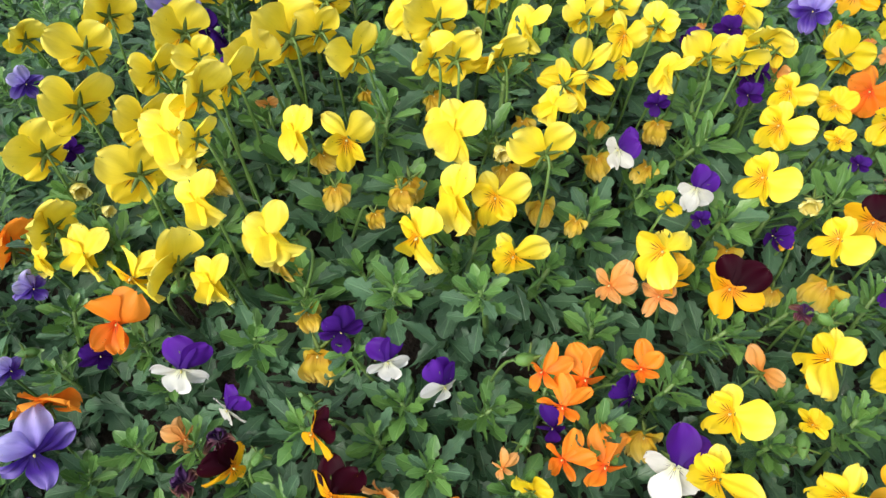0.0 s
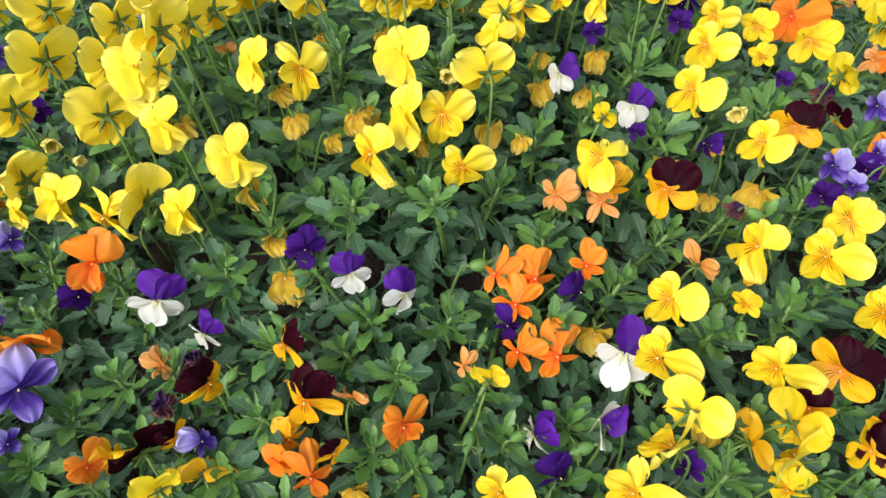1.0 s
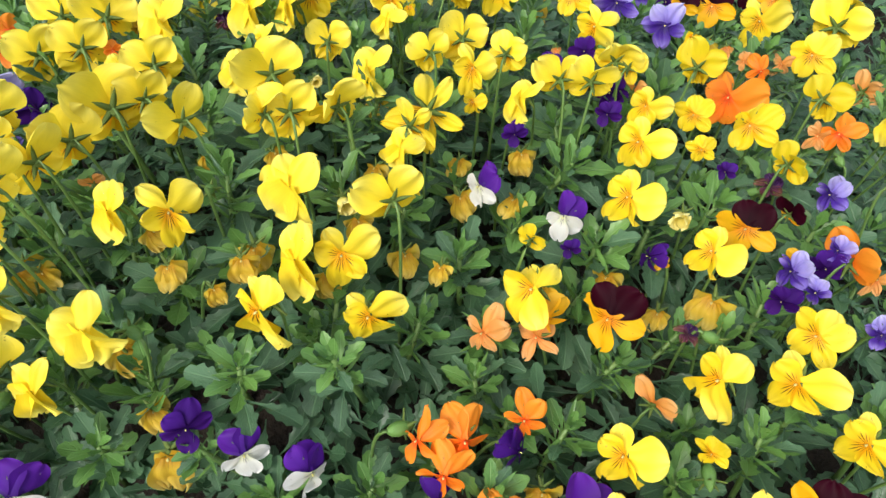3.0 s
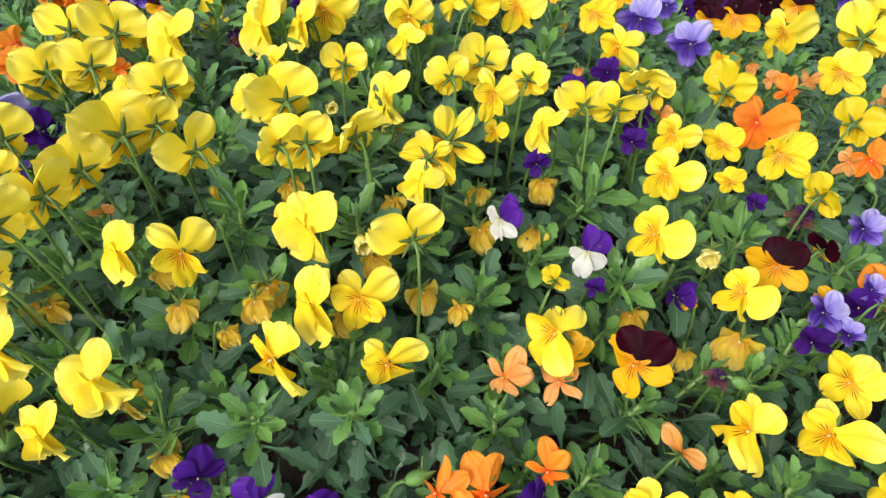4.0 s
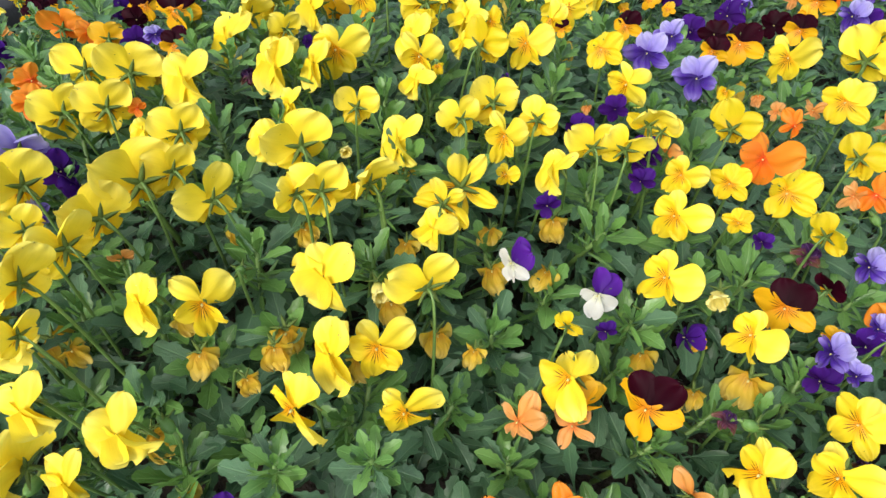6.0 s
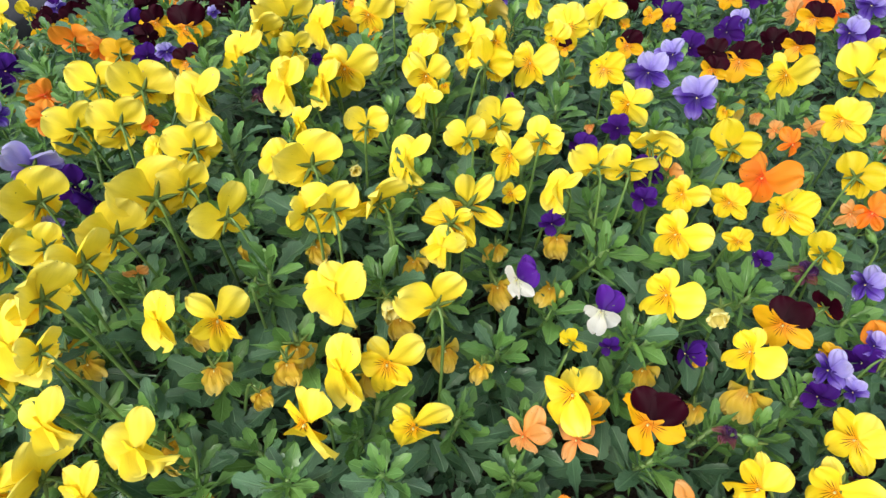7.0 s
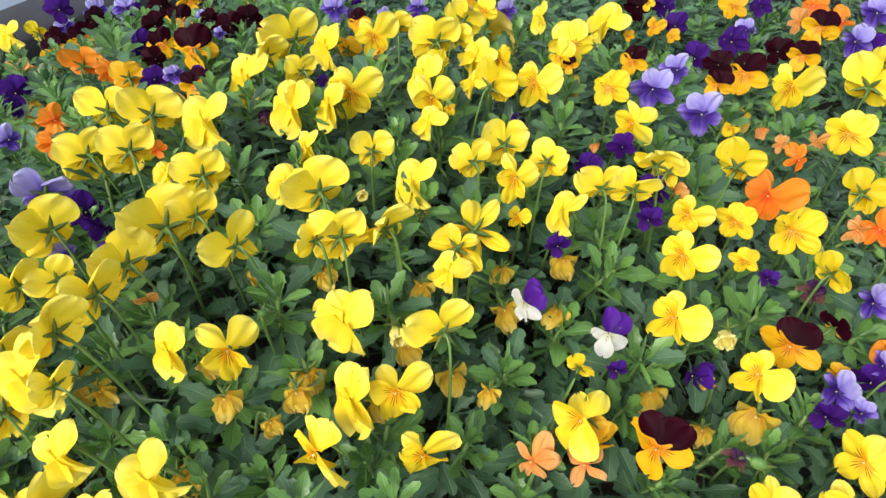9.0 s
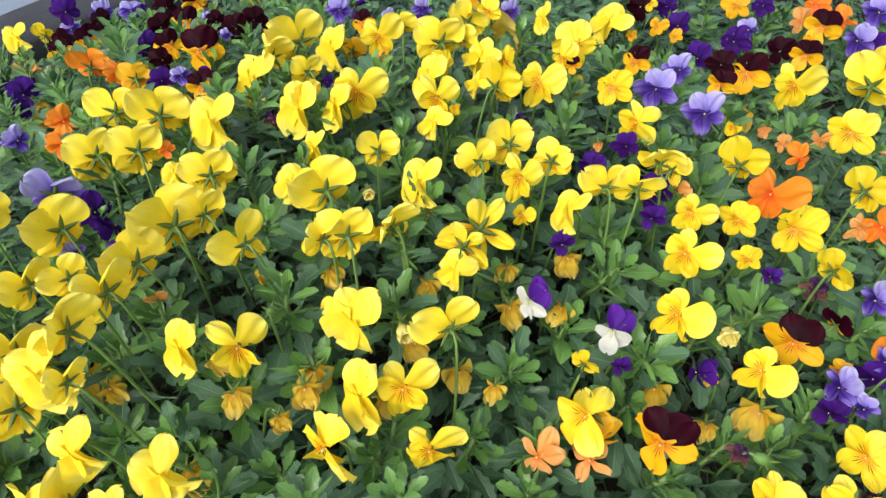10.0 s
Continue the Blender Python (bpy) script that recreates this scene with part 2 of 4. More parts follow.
ground = tagged(new("ground", mesh_of("ground", [(-60, -60, 0), (60, -60, 0), (60, 60, 0), (-60, 60, 0)], [(0, 1, 2, 3)], PAVING)),
                "pale blue-grey paved ground round the planter", "ground", kind="structure")
planter = tagged(new("planter"), "large round dark grey concrete planter full of pansies", "planter")
planter.location = (*MID, 0)
part("planter_wall", mesh_of("planter_wall", *lathe([(0.68, 0.0), (0.74, 0.02), (0.855, 0.42), (0.865, 0.46), (0.805, 0.46), (0.795, 0.42), (0.68, 0.10)]), CONCRETE), planter)
part("rim", mesh_of("rim", *lathe([(0.812, 0.455), (0.812, 0.525), (0.820, 0.532), (0.885, 0.532), (0.893, 0.525), (0.893, 0.455), (0.885, 0.448), (0.82, 0.448)]), CONCRETE), planter)
rings, verts, faces = 24, [(MID[0], MID[1], crown_height(*MID) - 0.10)], []
for i in range(1, rings + 1):
    for s in range(72):
        r, a = 0.815 * i / rings, 2 * math.pi * s / 72
        x, y = MID[0] + r * math.cos(a), MID[1] + r * math.sin(a)
        z = crown_height(x, y) - 0.10 if i < rings else 0.478
        verts.append((x, y, min(z, 0.60) + 0.008 * noise.noise((x * 30, y * 30, 0))))
for s in range(72):
    faces.append((0, 1 + s, 1 + (s + 1) % 72))
    for i in range(rings - 1):
        a, b = 1 + i * 72 + s, 1 + i * 72 + (s + 1) % 72
        faces.append((a, a + 72, b + 72, b))
tagged(new("soil", mesh_of("soil", verts, faces, SOIL)), "dark damp potting soil mounded inside the planter", "soil", kind="structure")


# ---- pansies ----
def petal_shape(rng, length, half, cup, sweep, ruffle, notch, crumple, base=0.24, across=13, along=13):
    """A petal from its claw at the origin along +y, its face to +z. Returns verts, faces, uvs."""
    verts, uvs, faces = [], [], []
    p1, p2, p3 = (rng.uniform(0, 6.28) for _ in range(3))
    waves = rng.choice((1.1, 1.5, 1.9))
    lop = rng.uniform(-0.08, 0.08)
    for j in range(along + 1):
        t = j / along
        v = math.sin(t * math.pi / 2) ** 0.9
        if v < 0.56:
            s = v / 0.56
            w = base + (1 - base) * s * s * (3 - 2 * s)
        else:
            w = math.sqrt(max(0.0, 1 - ((v - 0.56) / 0.455) ** 2))
        for i in range(across + 1):
            u = 2 * i / across - 1
            x = u * half * w + lop * v * v * length
            y = length * (v - notch * math.exp(-(u / 0.35) ** 2) * max(0.0, v - 0.5) * 2 - 0.04 * u * u * (1 - v))
            r = abs(u) ** 1.5 * w
            z = cup * (x / half) ** 2 * half * 0.5 + sweep * v * v * length
            edge = max(v ** 3, r)
            z += ruffle * length * edge * (0.6 * math.sin(waves * 3.1 * u + p1 + 2 * v) + 0.5 * math.sin(5.5 * v + 2 * u + p2))
            if crumple:
                z += crumple * length * (0.5 * math.sin(7 * u + p3 + 5 * v) + 0.4 * math.sin(6 * v + p1)) * v
                x *= 1 - crumple * 0.6 * v
                y -= crumple * length * 0.4 * v * v
            verts.append(Vector((x, y, z)))
            uvs.append((i / across, v))
    k = across + 1
    for j in range(along):
        for i in range(across):
            faces.append((j * k + i, j * k + i + 1, (j + 1) * k + i + 1, (j + 1) * k + i))
    return verts, faces, uvs


PETAL_NAMES = ("upper_petal", "upper_petal", "side_petal", "side_petal", "lower_petal")
LIFTS = (-0.030, -0.050, -0.004, -0.010, 0.012)
# form: for upper, side and lower petals, or for each of the five, the turn about the face, length, half width, forward bend and twist
FORMS = (
    ((31, 0.57, 0.265, -20), (102, 0.57, 0.220, -12), (180, 0.53, 0.240, 8)),     # open
    ((38, 0.60, 0.320, -30), (118, 0.49, 0.200, -4), (180, 0.49, 0.215, 12)),     # drooping lower petals
    ((26, 0.48, 0.165, -8, 24), (-70, 0.62, 0.340, -8, 8), (80, 0.42, 0.215, 30, -16), (-140, 0.50, 0.190, 4, 18), (168, 0.56, 0.205, 8, -18)),  # half turned
    ((45, 0.60, 0.315, -6), (112, 0.47, 0.245, 20), (180, 0.42, 0.220, 40)),      # broad
    ((40, 0.44, 0.130, -30), (-12, 0.46, 0.180, -38), (88, 0.38, 0.200, 14), (-146, 0.55, 0.285, 8, 10), (170, 0.60, 0.240, 2, -28)),  # lopsided
    ((140, 0.40, 0.230, -8), (162, 0.48, 0.230, 10), (180, 0.52, 0.240, 22)),     # hanging
    ((54, 0.60, 0.335, 8), (146, 0.46, 0.200, 26), (180, 0.48, 0.210, 32)),      # nodding
    ((34, 0.60, 0.330, 8), (112, 0.50, 0.230, 58), (180, 0.48, 0.220, 62)),       # folded forward
    ((-16, 0.54, 0.245, -14, -18), (32, 0.45, 0.220, -22, 20), (126, 0.50, 0.300, -8, 16), (-130, 0.50, 0.240, 22, 32), (174, 0.60, 0.300, 2, -12)),  # in profile
    ((30, 0.56, 0.215, -12), (102, 0.58, 0.215, -4), (178, 0.56, 0.225, 6)),      # star
)
KEPT = {}


def petal_mesh(kind, style, role):
    """A petal of a form (style // 5) in one of five sets."""
    key = (kind, style, role)
    if key not in KEPT:
        rng = random.Random(1000 + style * 17 + role)
        form = FORMS[style // 5]
        turn, length, half, bend, *twist = form[role if len(form) == 5 else (0, 0, 1, 1, 2)[role]]
        if role in (1, 3) and len(form) == 3:
            turn = -turn
        notch = 0.10 if role == 4 else 0.0
        crumple = {"W": 0.62, "P": 0.12, "O": 0.07, "S": 0.08, "T": 0.20, "L": 0.18, "Y": 0.09, "A": 0.11, "G": 0.06}.get(kind, 0.03)
        half *= {"O": 0.70 if style // 5 == 1 else 1.0, "S": 0.62, "P": 0.72, "L": 0.90}.get(kind, 1.0)
        if kind == "V" and role < 2:
            length, half = length * 0.86, half * 0.86
        if kind == "B":
            verts, faces, uvs = petal_shape(rng, length * 1.05, half * 0.85, 1.5, 0.05, 0.04, notch, 0.10)
            m = pose(0, 0, LIFTS[role] * 0.5, 0, 0, turn + rng.uniform(-8, 8)) @ pose(0, 0, 0, 68 + rng.uniform(-8, 6))
        else:
            cup = rng.uniform(-0.7, 0.5) + (0.30 if role > 1 else -0.25) + (1.3 if kind == "S" else 0.0)
            tip = rng.uniform(-0.38, 0.14)
            verts, faces, uvs = petal_shape(rng, length * rng.uniform(0.88, 1.08), half * rng.uniform(0.86, 1.10), cup, tip, rng.uniform(0.09, 0.15) if kind in "LW" else rng.uniform(0.080, 0.130) if style // 5 == 3 else rng.uniform(0.060, 0.110), notch, crumple, 0.55 if style // 5 in (5, 8) else 0.24)
            m = pose(0, 0, LIFTS[role], 0, 0, turn + rng.uniform(-11, 11)) @ pose(0, 0, 0, bend + rng.uniform(-14, 12), rng.uniform(-18, 18) * (1.6 if style // 5 == 2 else 1.0) + sum(twist))
        KEPT[key] = mesh_of(PETAL_NAMES[role], [m @ v for v in verts], faces, PETALS[kind][0 if role < 2 or style // 5 == 8 or style // 5 == 4 and role == 3 else 1], uvs)
    return KEPT[key]


def sepal_shape():
    """A pointed sepal along +y."""
    verts, faces = [], []
    for j, (y, w) in enumerate(((-0.05, 0.026), (0.06, 0.038), (0.16, 0.030), (0.26, 0.004))):
        verts += [Vector((-w, y, -0.012 * j)), Vector((0, y, 0.012 - 0.012 * j)), Vector((w, y, -0.012 * j)), Vector((0, y, -0.02 - 0.012 * j))]
    for j in range(3):
        for i in range(4):
            a, b = j * 4 + i, j * 4 + (i + 1) % 4
            faces.append((a, b, b + 4, a + 4))
    return verts, faces


SEPAL_POSES = [pose(0, 0, -0.095, 0, 0, 72 * k + 20) @ pose(0, 0, 0, -15 + 9 * (k % 2)) for k in range(5)]
SEPAL_MESH = mesh_of("sepal", *sepal_shape(), SEPAL)
SPUR = mesh_of("calyx", *tube([Vector((0, -0.02, -0.05)), Vector((0, -0.03, -0.10)), Vector((0, -0.05, -0.17))], [0.065, 0.06, 0.02], 8), SEPAL)


def sepal_ring():
    """The calyx in one piece: five sepals and the blunt spur."""
    verts, faces = [Vector(v.co) for v in SPUR.vertices], [tuple(f.vertices) for f in SPUR.polygons]
    sepal, quads = sepal_shape()
    for m in SEPAL_POSES:
        faces += [tuple(i + len(verts) for i in f) for f in quads]
        verts += [m @ v for v in sepal]
    return mesh_of("calyx", verts, faces, SEPAL)


CALYX = sepal_ring()
THROAT_MAT = plain_material("cream_throat", (0.66, 0.60, 0.16), (0.72, 0.68, 0.28), 90.0, 0.5, 0.0003)
THROAT = mesh_of("throat", *tube([Vector((0, -0.01, 0.0)), Vector((0, -0.012, 0.03)), Vector((0, -0.014, 0.05))], [0.016, 0.018, 0.009]), THROAT_MAT)

DEW_MAT, _, _, dew = material("clear_water")
dew.inputs["Base Color"].default_value = (1, 1, 1, 1)
dew.inputs["Roughness"].default_value, dew.inputs["IOR"].default_value, dew.inputs["Transmission Weight"].default_value = 0.02, 1.33, 1.0


def drop_shape(at, up, r):
    """A flat round drop of water of radius r that lies at a point."""
    a = up.orthogonal().normalized()
    b = up.cross(a)
    verts = [at + r * (height * up + wide * (math.cos(s) * a + math.sin(s) * b)) for height, wide in ((0.0, 1.0), (0.45, 0.82), (0.75, 0.45)) for s in (k * math.pi / 3 for k in range(6))]
    faces = [(6 * j + i, 6 * j + (i + 1) % 6, 6 * j + 6 + (i + 1) % 6, 6 * j + 6 + i) for j in range(2) for i in range(6)]
    faces += [(12 + i, 12 + (i + 1) % 6, 18) for i in range(6)] + [(5, 4, 3, 2, 1, 0)]
    return verts + [at + 0.82 * r * up], faces


def dew_mesh(kind, style):
    """Rain drops lying on the petals of one set."""
    key = ("dew", kind, style)
    if key not in KEPT:
        rng = random.Random(300 + style)
        verts, faces = [], []
        for k in range(24):
            me = petal_mesh(kind, style, rng.choice((0, 1, 2, 3)))
            p = me.vertices[rng.randrange(len(me.vertices) // 3, len(me.vertices))]
            q = me.vertices[max(0, p.index - rng.choice((1, 14, 15)))]
            up = p.normal if p.normal.z > 0 else -p.normal
            up = up if rng.random() < 0.5 else -up
            at = p.co.lerp(q.co, rng.random()) + 0.002 * up
            v, f = drop_shape(at, up, rng.uniform(0.005, 0.011))
            faces += [tuple(i + len(verts) for i in g) for g in f]
            verts += v
        KEPT[key] = mesh_of("dew", verts, faces, DEW_MAT)
    return KEPT[key]


LABELS = {
    "Y": "bright yellow pansy flower with fine brown whiskers on a green stem",
    "A": "warm yellow pansy flower with brown whiskers on a green stem",
    "S": "yellow pansy flower with narrow half-folded petals",
    "G": "deep golden-yellow pansy flower low among the leaves",
    "T": "faded golden pansy flower withering among the leaves",
    "O": "vivid orange pansy flower on a thin green stem",
    "P": "faded peach-orange pansy flower with limp wilting petals",
    "V": "purple-and-white pansy flower with violet upper petals",
    "L": "lavender pansy flower with deep violet lower petals",
    "M": "pansy flower with maroon upper and golden lower petals",
    "K": "pansy flower with maroon upper petals and blotched yellow face",
    "R": "dark maroon velvety pansy flower with near-black heart",
    "D": "dark purple velvety pansy flower among the leaves",
    "W": "withered dark purple pansy flower with shrivelled petals",
    "B": "pale yellow pansy bud half opened on its stem",
}
count = 0
HEADS = []


def pansy(kind, x, y, z, face, lift, size, form=0, roll=None):
    """A flower whose middle is at x, y, z. face: degrees by which it turns from -y to +x; lift: degrees by which it looks up; size: width in millimetres; form: which of FORMS; roll: degrees about its own axis."""
    global count
    count += 1
    rng = random.Random(count)
    style = 5 * form + rng.randrange(5)
    size *= 0.001
    a, p = radians(face + rng.uniform(-5, 5)), radians(lift + rng.uniform(-4, 4))
    normal = Vector((math.sin(a) * math.cos(p), -math.cos(a) * math.cos(p), math.sin(p)))
    side = Vector((0, 0, 1)).cross(normal).normalized()
    turn = Matrix((side, normal.cross(side), normal)).transposed().to_4x4()
    middle = Vector((x, y, z))
    HEADS.append(middle)
    foot = Vector((x, y, 0)) - Vector((normal.x, normal.y, 0)) * 0.022 + Vector((rng.uniform(-1, 1), rng.uniform(-1, 1), 0)) * 0.010
    foot.z = min(crown_height(foot.x, foot.y) - 0.075, z - 0.05)
    thing = tagged(new("pansy_flower"), LABELS[kind], "bud" if kind == "B" else "flower", "pansy flowers in the planter")
    thing.location = foot
    m = Matrix.Translation(middle - foot) @ turn @ pose(0, 0, 0, 0, 0, rng.uniform(-11, 11) * (2.4 if form == 8 else 1) if roll is None else roll) @ Matrix.Scale(size, 4)
    for role in range(5):
        part(PETAL_NAMES[role], petal_mesh(kind, style, role), thing, m)
    if abs(face) > 120:  # turned away: its sepals show
        calyx = part("calyx", SPUR, thing, m)
        for turned in SEPAL_POSES:
            part("sepal", SEPAL_MESH, calyx, turned)
    else:
        part("calyx", CALYX, thing, m @ pose(0, 0, -0.09) if form in (4, 8) else m)
    if kind not in "BS" and rng.random() < (0.9 if kind in "LDW" else 0.5):
        tagged(part("dew", dew_mesh(kind, style), thing, m, "clear drops of rain water"), kind="stuff")
    if kind not in "BW" and form != 8:
        part("throat", THROAT, thing, m)
    top = middle - foot - normal * size * 0.10
    hook = top - normal * 0.012 + Vector((0, 0, 0.010 if lift < 35 else -0.01))
    knee = Vector((hook.x * 0.6, hook.y * 0.6, top.z * 0.55))
    path = []
    for k in range(9):
        s = k / 8
        path.append((1 - s) ** 3 * top + 3 * s * (1 - s) ** 2 * hook + 3 * s * s * (1 - s) * knee)
    part("stem", mesh_of("stem", *tube(path, [0.0007 + 0.0003 * k / 8 for k in range(9)], 5), STEM), thing)
    return thing


# ---- the flowers, from the near side of the bed to the far side ----
pansy("A", 0.202, 0.027, 0.618, -45, 5, 24, 1)
pansy("Y", 0.126, 0.030, 0.616, -62, 22, 36, 2)
pansy("Y", 0.060, 0.035, 0.611, -39, 22, 32, 2)
pansy("Y", 0.208, 0.041, 0.625, -162, -8, 37, 6)
pansy("D", 0.157, 0.042, 0.611, -44, 5, 17, 0)
pansy("D", 0.093, 0.042, 0.606, 23, 4, 25, 1)
pansy("T", 0.017, 0.043, 0.574, 18, 20, 29, 5)
pansy("K", 0.251, 0.043, 0.621, -76, 22, 30, 0)
pansy("Y", 0.146, 0.048, 0.628, -140, 0, 37, 6)
pansy("T", -0.014, 0.050, 0.571, 14, 20, 29, 5)
pansy("G", 0.193, 0.052, 0.617, 102, -8, 30, 3)
pansy("O", -0.035, 0.052, 0.593, 23, 18, 30, 1)
pansy("A", -0.114, 0.052, 0.589, -140, -18, 28, 3)
pansy("M", 0.263, 0.053, 0.624, -45, 10, 17, 0)
pansy("A", 0.210, 0.055, 0.632, 106, -20, 32, 6)
pansy("M", -0.022, 0.060, 0.605, 37, 10, 17, 0)
pansy("O", -0.053, 0.061, 0.593, 5, 20, 23, 8)
pansy("V", 0.081, 0.063, 0.611, -78, 4, 28, 1)
pansy("M", 0.220, 0.063, 0.632, -39, 10, 21, 0)
pansy("Y", 0.158, 0.063, 0.636, 125, -22, 35, 6)
pansy("G", -0.095, 0.064, 0.575, -159, -10, 35, 3)
pansy("T", 0.181, 0.066, 0.604, -43, 20, 32, 5)
pansy("V", 0.116, 0.067, 0.617, -118, 4, 29, 1)
pansy("O", -0.156, 0.067, 0.581, 35, 22, 25, 2)
pansy("O", 0.014, 0.069, 0.615, 11, 22, 30, 2)
pansy("G", -0.047, 0.072, 0.596, 5, 10, 21, 1)
pansy("L", -0.094, 0.074, 0.592, 79, 20, 21, 1)
pansy("G", -0.146, 0.074, 0.575, 80, 10, 20, 1)
pansy("K", -0.127, 0.075, 0.585, -142, -5, 37, 3)
pansy("M", -0.109, 0.078, 0.589, 71, 10, 18, 0)
pansy("M", 0.241, 0.080, 0.638, -56, 26, 35, 0, -12)
pansy("Y", 0.204, 0.080, 0.644, -70, 22, 34, 2)
pansy("L", -0.199, 0.080, 0.585, 76, 20, 17, 0)
pansy("A", 0.058, 0.083, 0.638, 157, -22, 20, 3)
pansy("M", -0.037, 0.084, 0.616, -11, 12, 35, 0)
pansy("Y", 0.143, 0.087, 0.647, -57, 22, 35, 2)
pansy("P", -0.012, 0.087, 0.613, 160, -6, 21, 3)
pansy("A", 0.287, 0.090, 0.643, -64, 20, 17, 0)
pansy("O", 0.094, 0.094, 0.639, -7, 28, 31, 1)
pansy("P", 0.046, 0.096, 0.627, -32, 10, 16, 1)
pansy("V", 0.131, 0.096, 0.632, -43, 26, 39, 1)
pansy("O", 0.074, 0.097, 0.639, -51, 20, 26, 1)
pansy("W", -0.119, 0.097, 0.587, 40, 30, 18, 0)
pansy("M", -0.089, 0.099, 0.610, 63, 10, 29, 0)
pansy("Y", 0.269, 0.106, 0.651, -75, 22, 33, 2)
pansy("L", 0.307, 0.109, 0.643, -68, 22, 24, 0)
pansy("A", 0.192, 0.110, 0.657, -46, 10, 16, 0)
pansy("M", -0.048, 0.110, 0.631, -50, 4, 26, 0)
pansy("L", -0.203, 0.112, 0.585, 33, 22, 41, 0)
pansy("D", 0.070, 0.112, 0.640, -8, 10, 19, 1)
pansy("Y", 0.152, 0.114, 0.659, -55, 22, 32, 2)
pansy("W", -0.100, 0.114, 0.605, 33, 30, 18, 0)
pansy("T", 0.121, 0.114, 0.624, -21, 20, 29, 5)
pansy("P", -0.121, 0.118, 0.596, 57, 20, 21, 1)
pansy("O", 0.074, 0.119, 0.650, -23, 20, 27, 1)
pansy("D", 0.110, 0.126, 0.648, 53, 4, 22, 1)
pansy("V", -0.097, 0.129, 0.611, -30, 4, 26, 1)
pansy("V", 0.017, 0.131, 0.643, 39, 8, 28, 1, -28)
pansy("O", 0.085, 0.131, 0.656, 2, 25, 29, 1)
pansy("Y", 0.242, 0.134, 0.664, -66, 22, 35, 2)
pansy("O", 0.064, 0.134, 0.657, -54, 18, 24, 1)
pansy("O", 0.113, 0.136, 0.659, -27, 10, 23, 1)
pansy("W", 0.265, 0.138, 0.649, -53, 20, 15, 0)
pansy("P", 0.178, 0.139, 0.652, 126, -8, 26, 3)
pansy("Y", 0.204, 0.139, 0.668, -68, 20, 38, 4)
pansy("V", -0.012, 0.142, 0.647, 17, 14, 26, 1)
pansy("M", 0.217, 0.142, 0.634, -25, 5, 13, 0)
pansy("L", 0.330, 0.142, 0.650, -60, 20, 22, 0)
pansy("O", -0.208, 0.144, 0.581, -158, -6, 39, 3)
pansy("V", -0.126, 0.151, 0.611, 9, 14, 36, 1, -18)
pansy("T", -0.050, 0.153, 0.630, -3, 20, 39, 5)
pansy("D", -0.036, 0.154, 0.655, 13, 20, 21, 0)
pansy("Y", 0.262, 0.155, 0.668, -76, 30, 30, 0)
pansy("L", 0.303, 0.156, 0.659, -45, 20, 19, 0)
pansy("L", -0.233, 0.160, 0.585, 65, 20, 20, 0)
pansy("D", -0.179, 0.165, 0.597, 40, 12, 22, 0)
pansy("W", 0.202, 0.167, 0.663, -58, 20, 14, 0)
pansy("T", -0.056, 0.172, 0.641, 27, 20, 25, 5)
pansy("M", 0.160, 0.173, 0.676, -52, 26, 34, 0, 13)
pansy("P", 0.127, 0.174, 0.665, -39, 38, 26, 1)
pansy("P", 0.101, 0.178, 0.668, -59, 18, 26, 1)
pansy("O", -0.168, 0.178, 0.613, 7, 14, 36, 7)
pansy("L", 0.274, 0.179, 0.669, -44, 10, 17, 0)
pansy("Y", 0.048, 0.180, 0.689, -16, 22, 29, 2)
pansy("G", 0.133, 0.181, 0.670, -29, 10, 23, 1)
pansy("Y", -0.069, 0.181, 0.699, 8, 20, 33, 8)
pansy("Y", -0.106, 0.181, 0.656, -14, 20, 33, 8)
pansy("Y", 0.001, 0.185, 0.695, -45, 15, 38, 4)
pansy("D", 0.267, 0.186, 0.652, -52, 0, 18, 0)
pansy("Y", 0.125, 0.188, 0.686, -47, 36, 38, 4)
pansy("T", 0.199, 0.189, 0.649, -32, 20, 23, 5)
pansy("Y", -0.101, 0.189, 0.713, 1, 20, 31, 8)
pansy("L", 0.264, 0.190, 0.674, -81, 20, 23, 0)
pansy("T", 0.232, 0.193, 0.648, -46, 20, 36, 5)
pansy("P", 0.328, 0.193, 0.652, -34, 22, 22, 2)
pansy("Y", -0.157, 0.195, 0.635, -26, 4, 42, 4)
pansy("Y", -0.131, 0.195, 0.649, -110, -12, 42, 7)
pansy("D", 0.295, 0.198, 0.661, -32, 10, 20, 0)
pansy("O", 0.309, 0.198, 0.664, 105, -5, 34, 3)
pansy("Y", 0.221, 0.200, 0.685, -72, 22, 29, 2)
pansy("T", -0.070, 0.201, 0.651, 58, 20, 30, 5)
pansy("L", 0.299, 0.202, 0.671, -72, 20, 17, 0)
pansy("G", 0.277, 0.202, 0.665, -40, 10, 13, 0)
pansy("G", 0.199, 0.204, 0.673, -49, 10, 8, 0)
pansy("Y", 0.018, 0.204, 0.704, -34, 20, 37, 8)
pansy("Y", 0.039, 0.206, 0.702, -13, 22, 31, 2)
pansy("L", -0.230, 0.207, 0.600, 58, 20, 22, 0)
pansy("D", 0.193, 0.208, 0.675, -107, 10, 18, 1)
pansy("T", -0.021, 0.208, 0.683, 32, 20, 19, 5)
pansy("T", 0.176, 0.211, 0.656, -33, 20, 28, 5)
pansy("A", 0.130, 0.212, 0.693, 140, -20, 16, 3)
pansy("T", 0.086, 0.214, 0.675, -38, 20, 19, 5)
pansy("D", 0.153, 0.215, 0.678, -27, 10, 10, 0)
